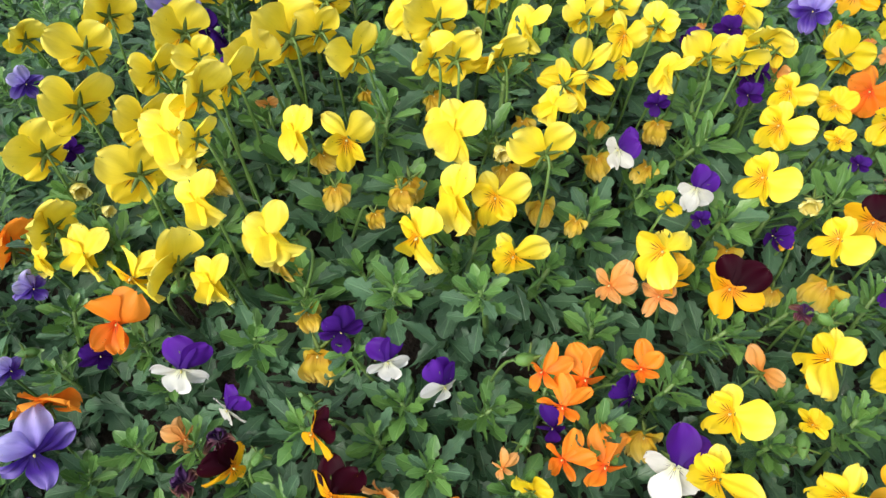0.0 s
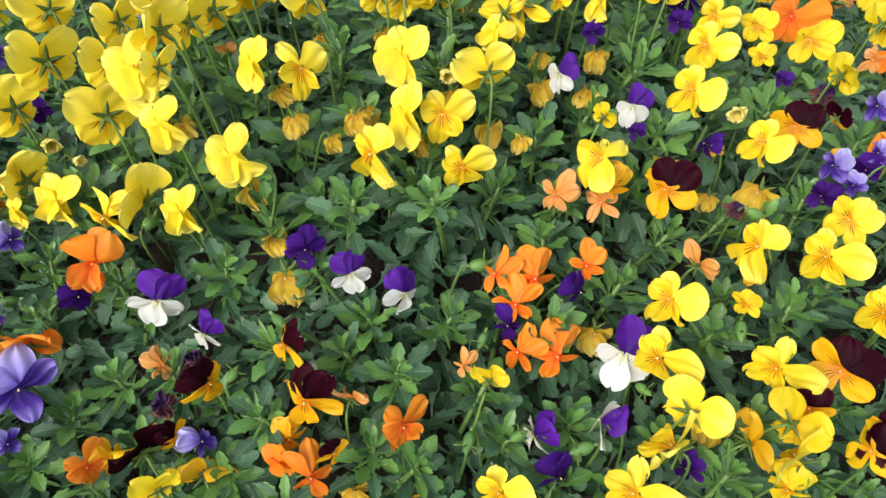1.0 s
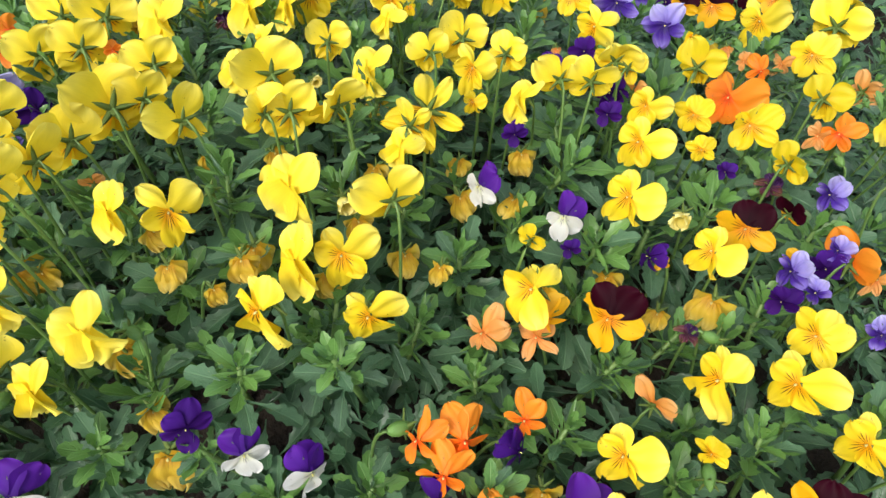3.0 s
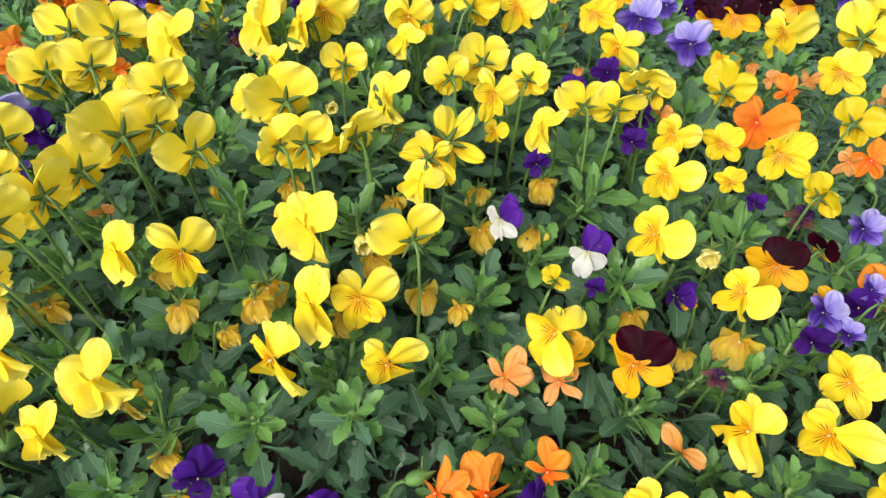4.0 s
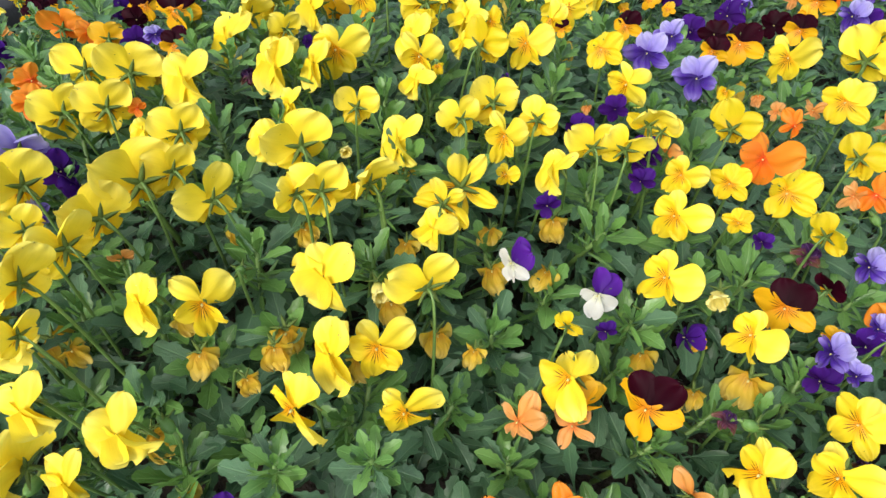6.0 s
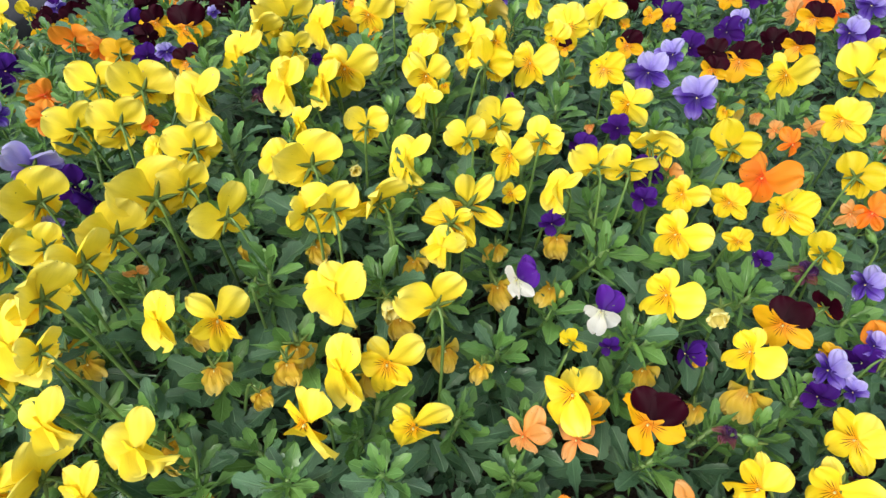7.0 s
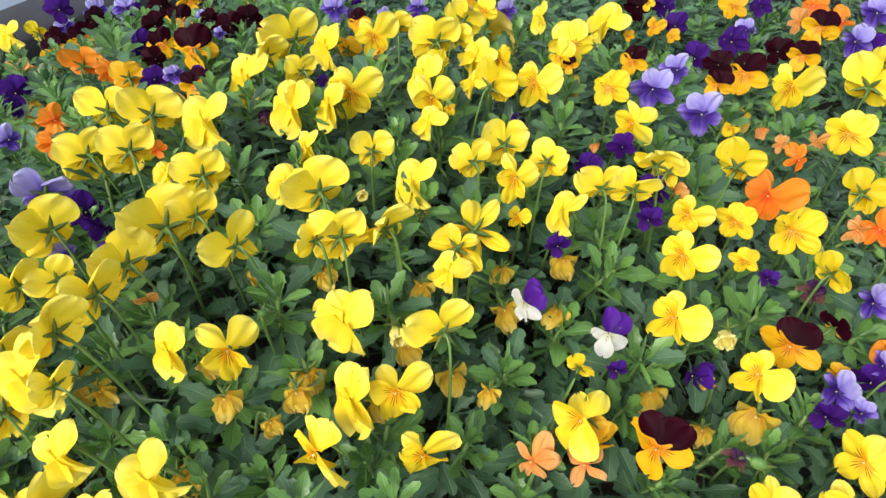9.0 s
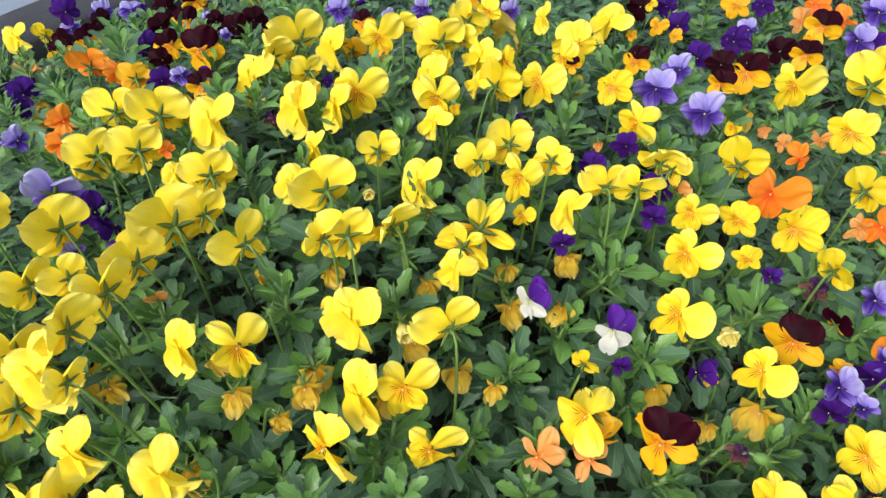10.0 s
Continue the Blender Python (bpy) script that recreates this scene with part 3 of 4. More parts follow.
pansy("Y", 0.366, 0.215, 0.663, -58, 22, 29, 0)
pansy("M", 0.248, 0.215, 0.681, -50, 26, 30, 0, 8)
pansy("T", 0.031, 0.217, 0.673, 13, 20, 25, 5)
pansy("Y", -0.104, 0.217, 0.724, -117, -20, 22, 3)
pansy("Y", -0.194, 0.217, 0.625, -5, 20, 39, 8)
pansy("T", -0.008, 0.219, 0.689, 6, 20, 26, 5)
pansy("Y", -0.226, 0.221, 0.611, -8, 20, 24, 8)
pansy("T", -0.043, 0.223, 0.684, 7, 20, 26, 5)
pansy("M", 0.280, 0.224, 0.678, 109, -10, 18, 3)
pansy("Y", -0.122, 0.227, 0.717, 6, 20, 37, 8)
pansy("B", 0.217, 0.227, 0.683, -38, 20, 24, 0)
pansy("T", 0.070, 0.228, 0.670, 9, 20, 28, 5)
pansy("Y", -0.127, 0.232, 0.700, 2, 20, 35, 8)
pansy("T", -0.004, 0.232, 0.681, -6, 20, 31, 5)
pansy("Y", 0.186, 0.233, 0.694, -54, 22, 32, 2)
pansy("Y", -0.036, 0.233, 0.711, 3, 22, 32, 2)
pansy("Y", -0.062, 0.234, 0.714, -21, 20, 30, 8)
pansy("Y", -0.151, 0.235, 0.677, -131, -22, 40, 3)
pansy("Y", 0.064, 0.235, 0.706, -159, -12, 36, 3)
pansy("V", 0.155, 0.236, 0.679, -44, 22, 26, 1, 10)
pansy("L", 0.313, 0.238, 0.675, -78, 20, 24, 0)
pansy("Y", 0.018, 0.238, 0.715, -25, 20, 38, 8)
pansy("T", 0.048, 0.238, 0.688, 7, 20, 24, 5)
pansy("Y", -0.223, 0.239, 0.619, -117, -20, 38, 3)
pansy("B", 0.042, 0.240, 0.703, 9, 10, 21, 0)
pansy("Y", -0.107, 0.240, 0.729, -121, -25, 32, 3)
pansy("O", -0.260, 0.241, 0.594, -103, -8, 40, 3)
pansy("T", -0.051, 0.244, 0.687, 46, 20, 23, 5)
pansy("B", -0.190, 0.248, 0.629, 53, 10, 17, 0)
pansy("Y", -0.143, 0.250, 0.701, -138, -22, 33, 3)
pansy("W", 0.284, 0.251, 0.672, -53, 30, 19, 0)
pansy("T", -0.117, 0.252, 0.654, 39, 20, 23, 5)
pansy("A", 0.292, 0.254, 0.685, 112, -14, 26, 3)
pansy("V", 0.113, 0.257, 0.686, -63, 8, 26, 1, 8)
pansy("T", 0.135, 0.261, 0.669, -56, 20, 24, 5)
pansy("D", 0.259, 0.261, 0.677, -48, 10, 11, 0)
pansy("A", 0.239, 0.263, 0.694, -35, 20, 16, 0)
pansy("T", 0.105, 0.264, 0.671, -9, 20, 28, 5)
pansy("Y", 0.072, 0.265, 0.710, -38, 20, 26, 8)
pansy("Y", 0.203, 0.268, 0.699, -59, 22, 31, 2)
pansy("B", -0.215, 0.270, 0.624, 35, 10, 26, 0)
pansy("T", -0.137, 0.272, 0.635, 50, 20, 35, 5)
pansy("T", 0.059, 0.273, 0.690, -36, 20, 22, 5)
pansy("Y", -0.227, 0.274, 0.647, -125, -22, 42, 3)
pansy("Y", -0.103, 0.274, 0.710, -130, -22, 35, 3)
pansy("Y", -0.116, 0.276, 0.722, -124, -24, 24, 3)
pansy("S", 0.080, 0.279, 0.712, 149, -30, 30, 9)
pansy("A", 0.280, 0.284, 0.690, -56, 26, 32, 0)
pansy("T", 0.008, 0.284, 0.696, 28, 20, 23, 5)
pansy("P", 0.415, 0.286, 0.639, -37, 22, 30, 2)
pansy("A", -0.241, 0.288, 0.625, -124, -15, 24, 3)
pansy("D", 0.139, 0.289, 0.692, -4, 10, 14, 0)
pansy("Y", 0.005, 0.289, 0.718, -142, -15, 25, 3)
pansy("Y", -0.201, 0.289, 0.672, -133, -22, 44, 3)
pansy("T", 0.108, 0.290, 0.674, -37, 20, 23, 5)
pansy("S", 0.090, 0.290, 0.712, 165, -34, 41, 9)
pansy("A", 0.245, 0.290, 0.696, -52, 22, 23, 0)
pansy("P", -0.089, 0.291, 0.678, -171, -10, 14, 3)
pansy("Y", 0.018, 0.291, 0.717, -160, -22, 34, 3)
pansy("T", 0.147, 0.294, 0.672, -5, 20, 29, 5)
pansy("Y", 0.041, 0.295, 0.715, -141, -12, 31, 3)
pansy("Y", 0.217, 0.296, 0.700, -49, 22, 25, 2)
pansy("Y", -0.037, 0.296, 0.712, -132, -20, 33, 6)
pansy("Y", -0.151, 0.296, 0.695, -129, -22, 32, 3)
pansy("O", 0.359, 0.297, 0.665, -64, 20, 27, 1)
pansy("A", 0.424, 0.299, 0.652, -70, 10, 24, 0)
pansy("A", 0.116, 0.300, 0.708, -32, 22, 14, 2)
pansy("Y", -0.096, 0.301, 0.699, -135, -22, 39, 3)
pansy("P", 0.349, 0.302, 0.660, -39, 22, 22, 2)
pansy("Y", 0.143, 0.303, 0.707, -72, 20, 30, 8)
pansy("D", -0.233, 0.304, 0.618, 34, 10, 18, 0)
pansy("D", 0.199, 0.304, 0.689, -34, 10, 15, 0)
pansy("T", -0.032, 0.305, 0.678, 36, 20, 22, 5)
pansy("Y", 0.414, 0.312, 0.655, -92, 20, 31, 8)
pansy("Y", 0.189, 0.316, 0.705, 169, -12, 31, 3)
pansy("Y", 0.170, 0.319, 0.706, 178, -12, 31, 3)
pansy("O", 0.285, 0.319, 0.683, -44, 32, 37, 2)
pansy("A", 0.357, 0.321, 0.674, 114, -20, 31, 6)
pansy("O", -0.242, 0.321, 0.624, 14, 20, 23, 0)
pansy("D", 0.207, 0.324, 0.689, -13, 10, 22, 0)
pansy("Y", -0.079, 0.325, 0.700, -140, -22, 48, 3)
pansy("P", 0.226, 0.328, 0.685, 115, -8, 23, 3)
pansy("Y", 0.121, 0.328, 0.710, -21, 30, 29, 2)
pansy("Y", 0.008, 0.330, 0.713, -159, -18, 40, 3)
pansy("Y", 0.218, 0.330, 0.702, 136, -20, 22, 6)
pansy("Y", -0.063, 0.331, 0.701, -140, -15, 32, 3)
pansy("Y", 0.061, 0.331, 0.712, -52, 20, 34, 8)
pansy("B", 0.032, 0.333, 0.705, 1, 20, 16, 0)
pansy("Y", -0.210, 0.334, 0.677, -130, -22, 39, 3)
pansy("Y", 0.211, 0.337, 0.703, 173, -10, 30, 3)
pansy("A", 0.268, 0.337, 0.694, 138, -22, 32, 6)
pansy("L", -0.147, 0.339, 0.668, 44, 30, 18, 0)
pansy("Y", -0.011, 0.340, 0.710, -30, 20, 28, 8)
pansy("T", 0.067, 0.341, 0.678, 14, 20, 23, 5)
pansy("Y", 0.144, 0.341, 0.709, 151, -22, 26, 3)
pansy("Y", -0.149, 0.343, 0.686, -132, -22, 41, 3)
pansy("V", -0.124, 0.344, 0.662, 50, 20, 13, 1)
pansy("Y", 0.098, 0.344, 0.711, -162, -18, 26, 6)
pansy("D", 0.174, 0.346, 0.693, -26, 30, 20, 0)
pansy("Y", 0.120, 0.358, 0.710, 179, -22, 31, 6)
pansy("O", 0.332, 0.359, 0.671, -5, 15, 21, 1)
pansy("D", -0.128, 0.361, 0.666, 119, 5, 24, 1)
pansy("Y", 0.041, 0.361, 0.711, 171, -22, 25, 6)
pansy("Y", -0.062, 0.366, 0.698, -154, -20, 35, 3)
pansy("L", -0.284, 0.368, 0.617, 58, 20, 25, 0)
pansy("D", 0.204, 0.368, 0.689, -9, 20, 18, 0)
pansy("P", 0.187, 0.372, 0.689, -6, 10, 12, 5)
pansy("Y", 0.001, 0.373, 0.707, -37, 20, 25, 8)
pansy("Y", -0.208, 0.374, 0.673, -136, -22, 37, 3)
pansy("Y", 0.211, 0.376, 0.702, -47, 18, 35, 4)
pansy("Y", -0.086, 0.376, 0.692, -10, 20, 19, 8)
pansy("A", 0.283, 0.377, 0.690, -58, 5, 16, 5)
pansy("D", -0.146, 0.381, 0.660, 50, 20, 28, 0)
pansy("Y", 0.077, 0.384, 0.710, -51, 20, 26, 8)
pansy("P", 0.338, 0.387, 0.659, -43, 20, 14, 1)
pansy("D", 0.142, 0.388, 0.694, 77, 5, 21, 1)
pansy("L", 0.272, 0.397, 0.686, -25, 28, 33, 0)
pansy("Y", -0.290, 0.398, 0.631, -129, -18, 32, 3)
pansy("A", 0.093, 0.398, 0.709, 11, 10, 13, 5)
pansy("L", -0.173, 0.400, 0.663, -163, -18, 40, 3)
pansy("Y", 0.406, 0.402, 0.650, -65, 25, 38, 0)
pansy("P", 0.387, 0.407, 0.640, -23, 22, 21, 2)
pansy("P", 0.335, 0.408, 0.657, -21, 10, 18, 5)
pansy("Y", 0.083, 0.410, 0.708, -12, 22, 33, 2)
pansy("Y", -0.116, 0.411, 0.683, -144, -25, 38, 3)
pansy("O", -0.098, 0.412, 0.680, 21, 10, 11, 0)
pansy("Y", 0.016, 0.413, 0.706, -47, 20, 35, 8)
pansy("Y", -0.010, 0.417, 0.703, -26, 20, 40, 8)
pansy("Y", -0.147, 0.418, 0.675, -131, -20, 39, 3)
pansy("A", 0.208, 0.418, 0.699, -31, 32, 28, 0)
pansy("A", 0.126, 0.418, 0.707, 136, -15, 34, 6)
pansy("Y", 0.156, 0.423, 0.704, -25, 28, 33, 2)
pansy("Y", -0.068, 0.424, 0.693, -22, 20, 43, 8)
pansy("Y", 0.113, 0.425, 0.706, -64, 20, 24, 8)
pansy("Y", -0.003, 0.426, 0.703, -134, -5, 27, 3)
pansy("L", 0.247, 0.427, 0.687, -35, 30, 32, 0)
pansy("Y", 0.031, 0.427, 0.705, -18, 22, 38, 2)
pansy("W", -0.027, 0.429, 0.686, 10, 30, 15, 0)
pansy("Y", 0.081, 0.436, 0.706, -35, 20, 35, 8)
pansy("Y", -0.105, 0.445, 0.684, -168, -25, 42, 3)
pansy("P", 0.523, 0.447, 0.573, 115, -8, 38, 3)
pansy("M", 0.314, 0.452, 0.667, -55, 10, 21, 0)
pansy("A", 0.094, 0.452, 0.704, 12, 10, 19, 0)
pansy("A", 0.139, 0.455, 0.701, -74, 10, 22, 0)
pansy("M", 0.192, 0.456, 0.691, -11, 10, 12, 0)
pansy("O", -0.184, 0.457, 0.655, 9, 16, 23, 0)
pansy("Y", 0.121, 0.459, 0.702, -56, 20, 34, 8)
pansy("Y", 0.184, 0.461, 0.696, -50, 10, 22, 1)
pansy("Y", -0.003, 0.462, 0.699, -144, -8, 26, 3)
pansy("Y", -0.140, 0.465, 0.675, -171, -25, 38, 3)
pansy("D", 0.011, 0.467, 0.685, 4, 20, 9, 0)
pansy("Y", -0.044, 0.468, 0.693, -33, 20, 46, 8)
pansy("T", 0.357, 0.470, 0.619, -18, 20, 47, 5)
pansy("L", 0.287, 0.470, 0.670, -6, 25, 26, 0)
pansy("M", 0.250, 0.476, 0.677, -27, 20, 23, 0)
pansy("M", -0.081, 0.477, 0.682, -4, 20, 22, 0)
pansy("L", -0.226, 0.481, 0.643, 42, 20, 22, 0)
pansy("T", 0.205, 0.486, 0.653, -2, 20, 35, 5)
pansy("Y", 0.205, 0.491, 0.686, -9, 26, 37, 0)
pansy("P", -0.179, 0.491, 0.645, 87, 10, 16, 1)
pansy("O", -0.193, 0.492, 0.649, 38, 16, 23, 0)
pansy("T", -0.103, 0.492, 0.646, 38, 10, 29, 0)
pansy("Y", 0.097, 0.493, 0.696, -166, -12, 42, 3)
pansy("Y", -0.030, 0.494, 0.691, -141, -10, 32, 3)
pansy("Y", 0.015, 0.495, 0.695, -45, 20, 38, 8)
pansy("Y", 0.115, 0.496, 0.695, 145, -12, 29, 3)
pansy("G", 0.051, 0.500, 0.681, -22, 10, 20, 1)
pansy("L", -0.099, 0.502, 0.675, 37, 40, 17, 0)
pansy("D", -0.083, 0.507, 0.667, 25, 20, 17, 0)
pansy("Y", 0.052, 0.508, 0.694, -15, 22, 33, 2)
pansy("Y", 0.432, 0.510, 0.612, -39, 26, 47, 2)
pansy("M", 0.379, 0.511, 0.629, -29, 22, 38, 0)
pansy("Y", -0.011, 0.517, 0.689, -139, -8, 50, 3)
pansy("G", 0.032, 0.517, 0.677, 166, -12, 23, 3)
pansy("R", 0.356, 0.519, 0.635, -35, 20, 25, 0)
pansy("D", -0.121, 0.522, 0.658, 19, 20, 20, 0)
pansy("Y", 0.073, 0.525, 0.690, 166, -10, 25, 3)
pansy("Y", 0.535, 0.529, 0.589, 131, -15, 60, 3)
pansy("Y", 0.127, 0.538, 0.683, 161, -10, 35, 3)
pansy("R", -0.121, 0.541, 0.664, 28, 20, 20, 0)
pansy("M", -0.091, 0.542, 0.669, -5, 15, 37, 0)
pansy("G", -0.147, 0.542, 0.648, -167, -18, 29, 3)
pansy("O", -0.165, 0.553, 0.647, 52, 20, 20, 0)
pansy("M", 0.041, 0.555, 0.677, 0, 20, 20, 0)
pansy("Y", 0.570, 0.561, 0.589, 113, -10, 33, 3)
pansy("L", 0.065, 0.561, 0.676, 27, 20, 16, 0)
pansy("Y", 0.198, 0.564, 0.665, -50, 20, 28, 8)
pansy("D", 0.090, 0.567, 0.662, -6, 20, 21, 0)
pansy("L", -0.073, 0.570, 0.665, 32, 20, 11, 0)
pansy("L", 0.001, 0.571, 0.671, 154, -5, 20, 3)
pansy("D", -0.264, 0.572, 0.606, 51, 20, 23, 0)
pansy("M", -0.122, 0.575, 0.655, 17, 20, 25, 0)
pansy("Y", 0.152, 0.579, 0.666, -42, 15, 27, 0)
pansy("T", -0.269, 0.584, 0.582, 50, 20, 37, 5)
pansy("R", -0.066, 0.585, 0.661, 11, 20, 24, 0)
pansy("M", 0.498, 0.589, 0.585, -31, 20, 32, 0)
pansy("O", -0.199, 0.594, 0.628, -176, -15, 35, 3)
pansy("L", 0.097, 0.599, 0.661, 14, 30, 19, 0)
pansy("R", 0.475, 0.600, 0.585, -39, 20, 29, 0)
pansy("T", 0.165, 0.602, 0.622, 137, -10, 68, 3)
pansy("L", 0.023, 0.606, 0.660, 2, 30, 26, 0)
pansy("D", 0.586, 0.606, 0.575, -35, 10, 38, 0)
pansy("R", -0.053, 0.607, 0.655, 9, 20, 23, 0)
pansy("L", 0.568, 0.608, 0.585, -64, 15, 40, 0)
pansy("D", -0.276, 0.609, 0.593, 30, 20, 30, 0)
pansy("L", 0.182, 0.611, 0.645, -15, 30, 22, 0)
pansy("D", 0.392, 0.612, 0.575, -33, 20, 33, 0)
pansy("W", -0.049, 0.623, 0.640, 29, 30, 18, 0)
pansy("T", -0.281, 0.625, 0.566, 9, 20, 36, 5)
pansy("R", -0.090, 0.627, 0.644, 23, 20, 18, 0)
pansy("G", 0.530, 0.628, 0.575, -59, 22, 22, 2)
pansy("D", -0.160, 0.633, 0.619, 19, 20, 27, 0)
pansy("W", -0.273, 0.636, 0.586, 28, 30, 18, 0)
pansy("M", 0.543, 0.637, 0.585, -41, 20, 38, 0)
pansy("D", 0.444, 0.637, 0.575, -35, 20, 34, 0)
pansy("L", 0.459, 0.642, 0.585, -16, 30, 27, 0)
pansy("L", -0.104, 0.652, 0.632, 14, 30, 15, 0)
pansy("O", 0.581, 0.653, 0.581, -33, 10, 31, 1)
pansy("M", -0.123, 0.655, 0.628, 15, 20, 28, 0)
pansy("G", 0.383, 0.655, 0.575, -30, 20, 16, 0)
pansy("L", 0.624, 0.658, 0.585, -45, 20, 42, 0)
pansy("G", 0.335, 0.660, 0.575, -26, 20, 13, 0)
pansy("R", -0.152, 0.668, 0.617, 17, 20, 25, 0)
pansy("P", 0.540, 0.668, 0.573, -20, 10, 29, 1)
pansy("Y", 0.309, 0.670, 0.589, -69, 20, 52, 8)
pansy("D", 0.394, 0.674, 0.575, -30, 20, 29, 0)
pansy("G", 0.371, 0.677, 0.575, -42, 22, 22, 2)
pansy("O", 0.564, 0.686, 0.581, -40, 20, 32, 0)
pansy("D", 0.038, 0.699, 0.608, 10, 20, 27, 0)
pansy("Y", 0.367, 0.701, 0.589, -27, 20, 20, 0)
pansy("R", 0.357, 0.701, 0.585, -27, 20, 33, 0)
pansy("M", -0.269, 0.702, 0.576, 26, 20, 27, 0)
pansy("D", 0.509, 0.702, 0.575, -16, 20, 26, 0)
pansy("G", 0.478, 0.706, 0.575, -34, 20, 32, 0)
pansy("P", -0.314, 0.709, 0.550, -171, -10, 30, 3)
pansy("D", 0.396, 0.714, 0.575, -19, 20, 30, 0)
pansy("M", -0.243, 0.718, 0.577, 23, 10, 31, 0)
pansy("G", 0.167, 0.746, 0.575, -1, 20, 29, 0)
pansy("R", -0.282, 0.749, 0.560, 45, 30, 25, 0)
pansy("Y", -0.333, 0.753, 0.566, 4, 20, 35, 8)
pansy("T", -0.312, 0.760, 0.524, 47, 20, 38, 5)
pansy("A", -0.304, 0.765, 0.558, 176, -12, 29, 3)
pansy("M", -0.137, 0.767, 0.585, 34, 20, 29, 0)
pansy("W", -0.123, 0.771, 0.575, 13, 30, 22, 0)
pansy("D", -0.278, 0.774, 0.580, 24, 20, 31, 0)
pansy("L", -0.282, 0.777, 0.556, 24, 40, 25, 0)
pansy("R", -0.172, 0.778, 0.575, 26, 20, 27, 0)
pansy("G", -0.082, 0.778, 0.575, 9, 20, 26, 0)
pansy("R", -0.250, 0.791, 0.555, 42, 20, 29, 0)
pansy("D", -0.207, 0.799, 0.552, 28, 20, 27, 0)
pansy("L", -0.221, 0.808, 0.557, 19, 40, 31, 0)
pansy("L", -0.253, 0.810, 0.557, 21, 20, 29, 0)


# ---- foliage ----
def leaf_shape(rng, along=22, across=4):
    """A blunt, scalloped leaf of length 1 from its stalk at the origin along +y, its top to +z."""
    verts, uvs, faces = [], [], []
    wide, teeth, bend = rng.uniform(0.115, 0.185), rng.choice((3.5, 4.5)), rng.uniform(-0.42, 0.10)
    p = rng.uniform(0, 6.28)
    for j in range(along + 1):
        v = j / along
        body = max(0.0, (v - 0.20) / 0.80)
        rise = min(1.0, body / 0.62)
        w = 0.022 + wide * (rise * rise * (3 - 2 * rise) if body < 0.62 else math.sqrt(max(0.0, 1 - ((body - 0.62) / 0.385) ** 2)))
        w *= 1 + 0.19 * math.sin(teeth * 2 * math.pi * body) * (body > 0.2)
        for i in range(across + 1):
            u = 2 * i / across - 1
            z = bend * v * v + 0.45 * abs(u) * w + 0.02 * math.sin(9 * v + p + 3 * u) * abs(u)
            verts.append(Vector((u * w + 0.02 * math.sin(3 * v + p), v, z)))
            uvs.append((i / across, v))
    k = across + 1
    for j in range(along):
        for i in range(across):
            faces.append((j * k + i, j * k + i + 1, (j + 1) * k + i + 1, (j + 1) * k + i))
    return verts, faces, uvs


LEAF_SHAPES = [leaf_shape(random.Random(40 + k)) for k in range(7)]
LOW_SHAPES = [leaf_shape(random.Random(40 + k), 10, 2) for k in range(7)]
LEAF_MESHES = [mesh_of("leaf", *s[:2], LEAF, s[2]) for s in LEAF_SHAPES]


def leaf_dew(k):
    """Rain drops on the upper side of a leaf shape."""
    rng, me = random.Random(900 + k), LEAF_MESHES[k]
    verts, faces = [], []
    for _ in range(7):
        p = me.vertices[rng.randrange(len(me.vertices) // 3, len(me.vertices))]
        up = Vector(p.normal) if p.normal.z > 0 else -Vector(p.normal)
        v, f = drop_shape(Vector(p.co) * 0.97 + 0.002 * up, up, rng.uniform(0.012, 0.030))
        faces += [tuple(i + len(verts) for i in q) for q in f]
        verts += v
    return mesh_of("dew", verts, faces, DEW_MAT)


LEAF_DEW = [leaf_dew(k) for k in range(7)]


def joined(name, placed, mat):
    """One mesh from (shape, matrix) pairs."""
    verts, faces, uvs, n = [], [], [], 0
    for (v, f, t), m in placed:
        grid = np.array([tuple(p) for p in v]) @ np.array(m.to_3x3()).T + np.array(m.translation)
        verts.append(grid)
        faces += [tuple(i + n for i in q) for q in f]
        uvs += t
        n += len(v)
    return mesh_of(name, np.vstack(verts), faces, mat, uvs)


def leaf_pose(base, azimuth, rise, length, roll=0.0):
    return Matrix.Translation(base) @ pose(0, 0, 0, 0, 0, azimuth) @ pose(0, 0, 0, rise) @ pose(0, 0, 0, 0, roll) @ Matrix.Scale(length, 4)


STIPULE = [], [], []
for j, w in enumerate((0.03, 0.055, 0.065, 0.05, 0.004)):
    STIPULE[0].extend(Vector((u * w, j / 4, -0.12 * (j / 4) ** 2 + 0.02 * abs(u))) for u in (-1, 0, 1))
    STIPULE[2].extend((0.5 + 0.5 * u, j / 4) for u in (-1, 0, 1))
STIPULE[1].extend((j * 3 + i, j * 3 + i + 1, j * 3 + i + 4, j * 3 + i + 3) for j in range(4) for i in range(2))


def tuft_mesh(k):
    """The young leaves at a shoot's tip with its stem, 1 unit = 1 m."""
    rng = random.Random(70 + k)
    placed = []
    for i in range(14):
        placed.append((STIPULE, leaf_pose(Vector((0, 0, -0.002 - 0.0025 * i)), 99 * i + rng.uniform(-30, 30), rng.uniform(5, 60), rng.uniform(0.010, 0.019))))
    for i in range(11):
        placed.append((LOW_SHAPES[i % 7], leaf_pose(Vector((0, 0, -0.002 * i)), 137.5 * i + rng.uniform(-15, 15), 74 - 4.5 * i, rng.uniform(0.010, 0.016) + 0.0012 * i)))
    return joined("shoot_tip", placed, LEAF_LIGHT)


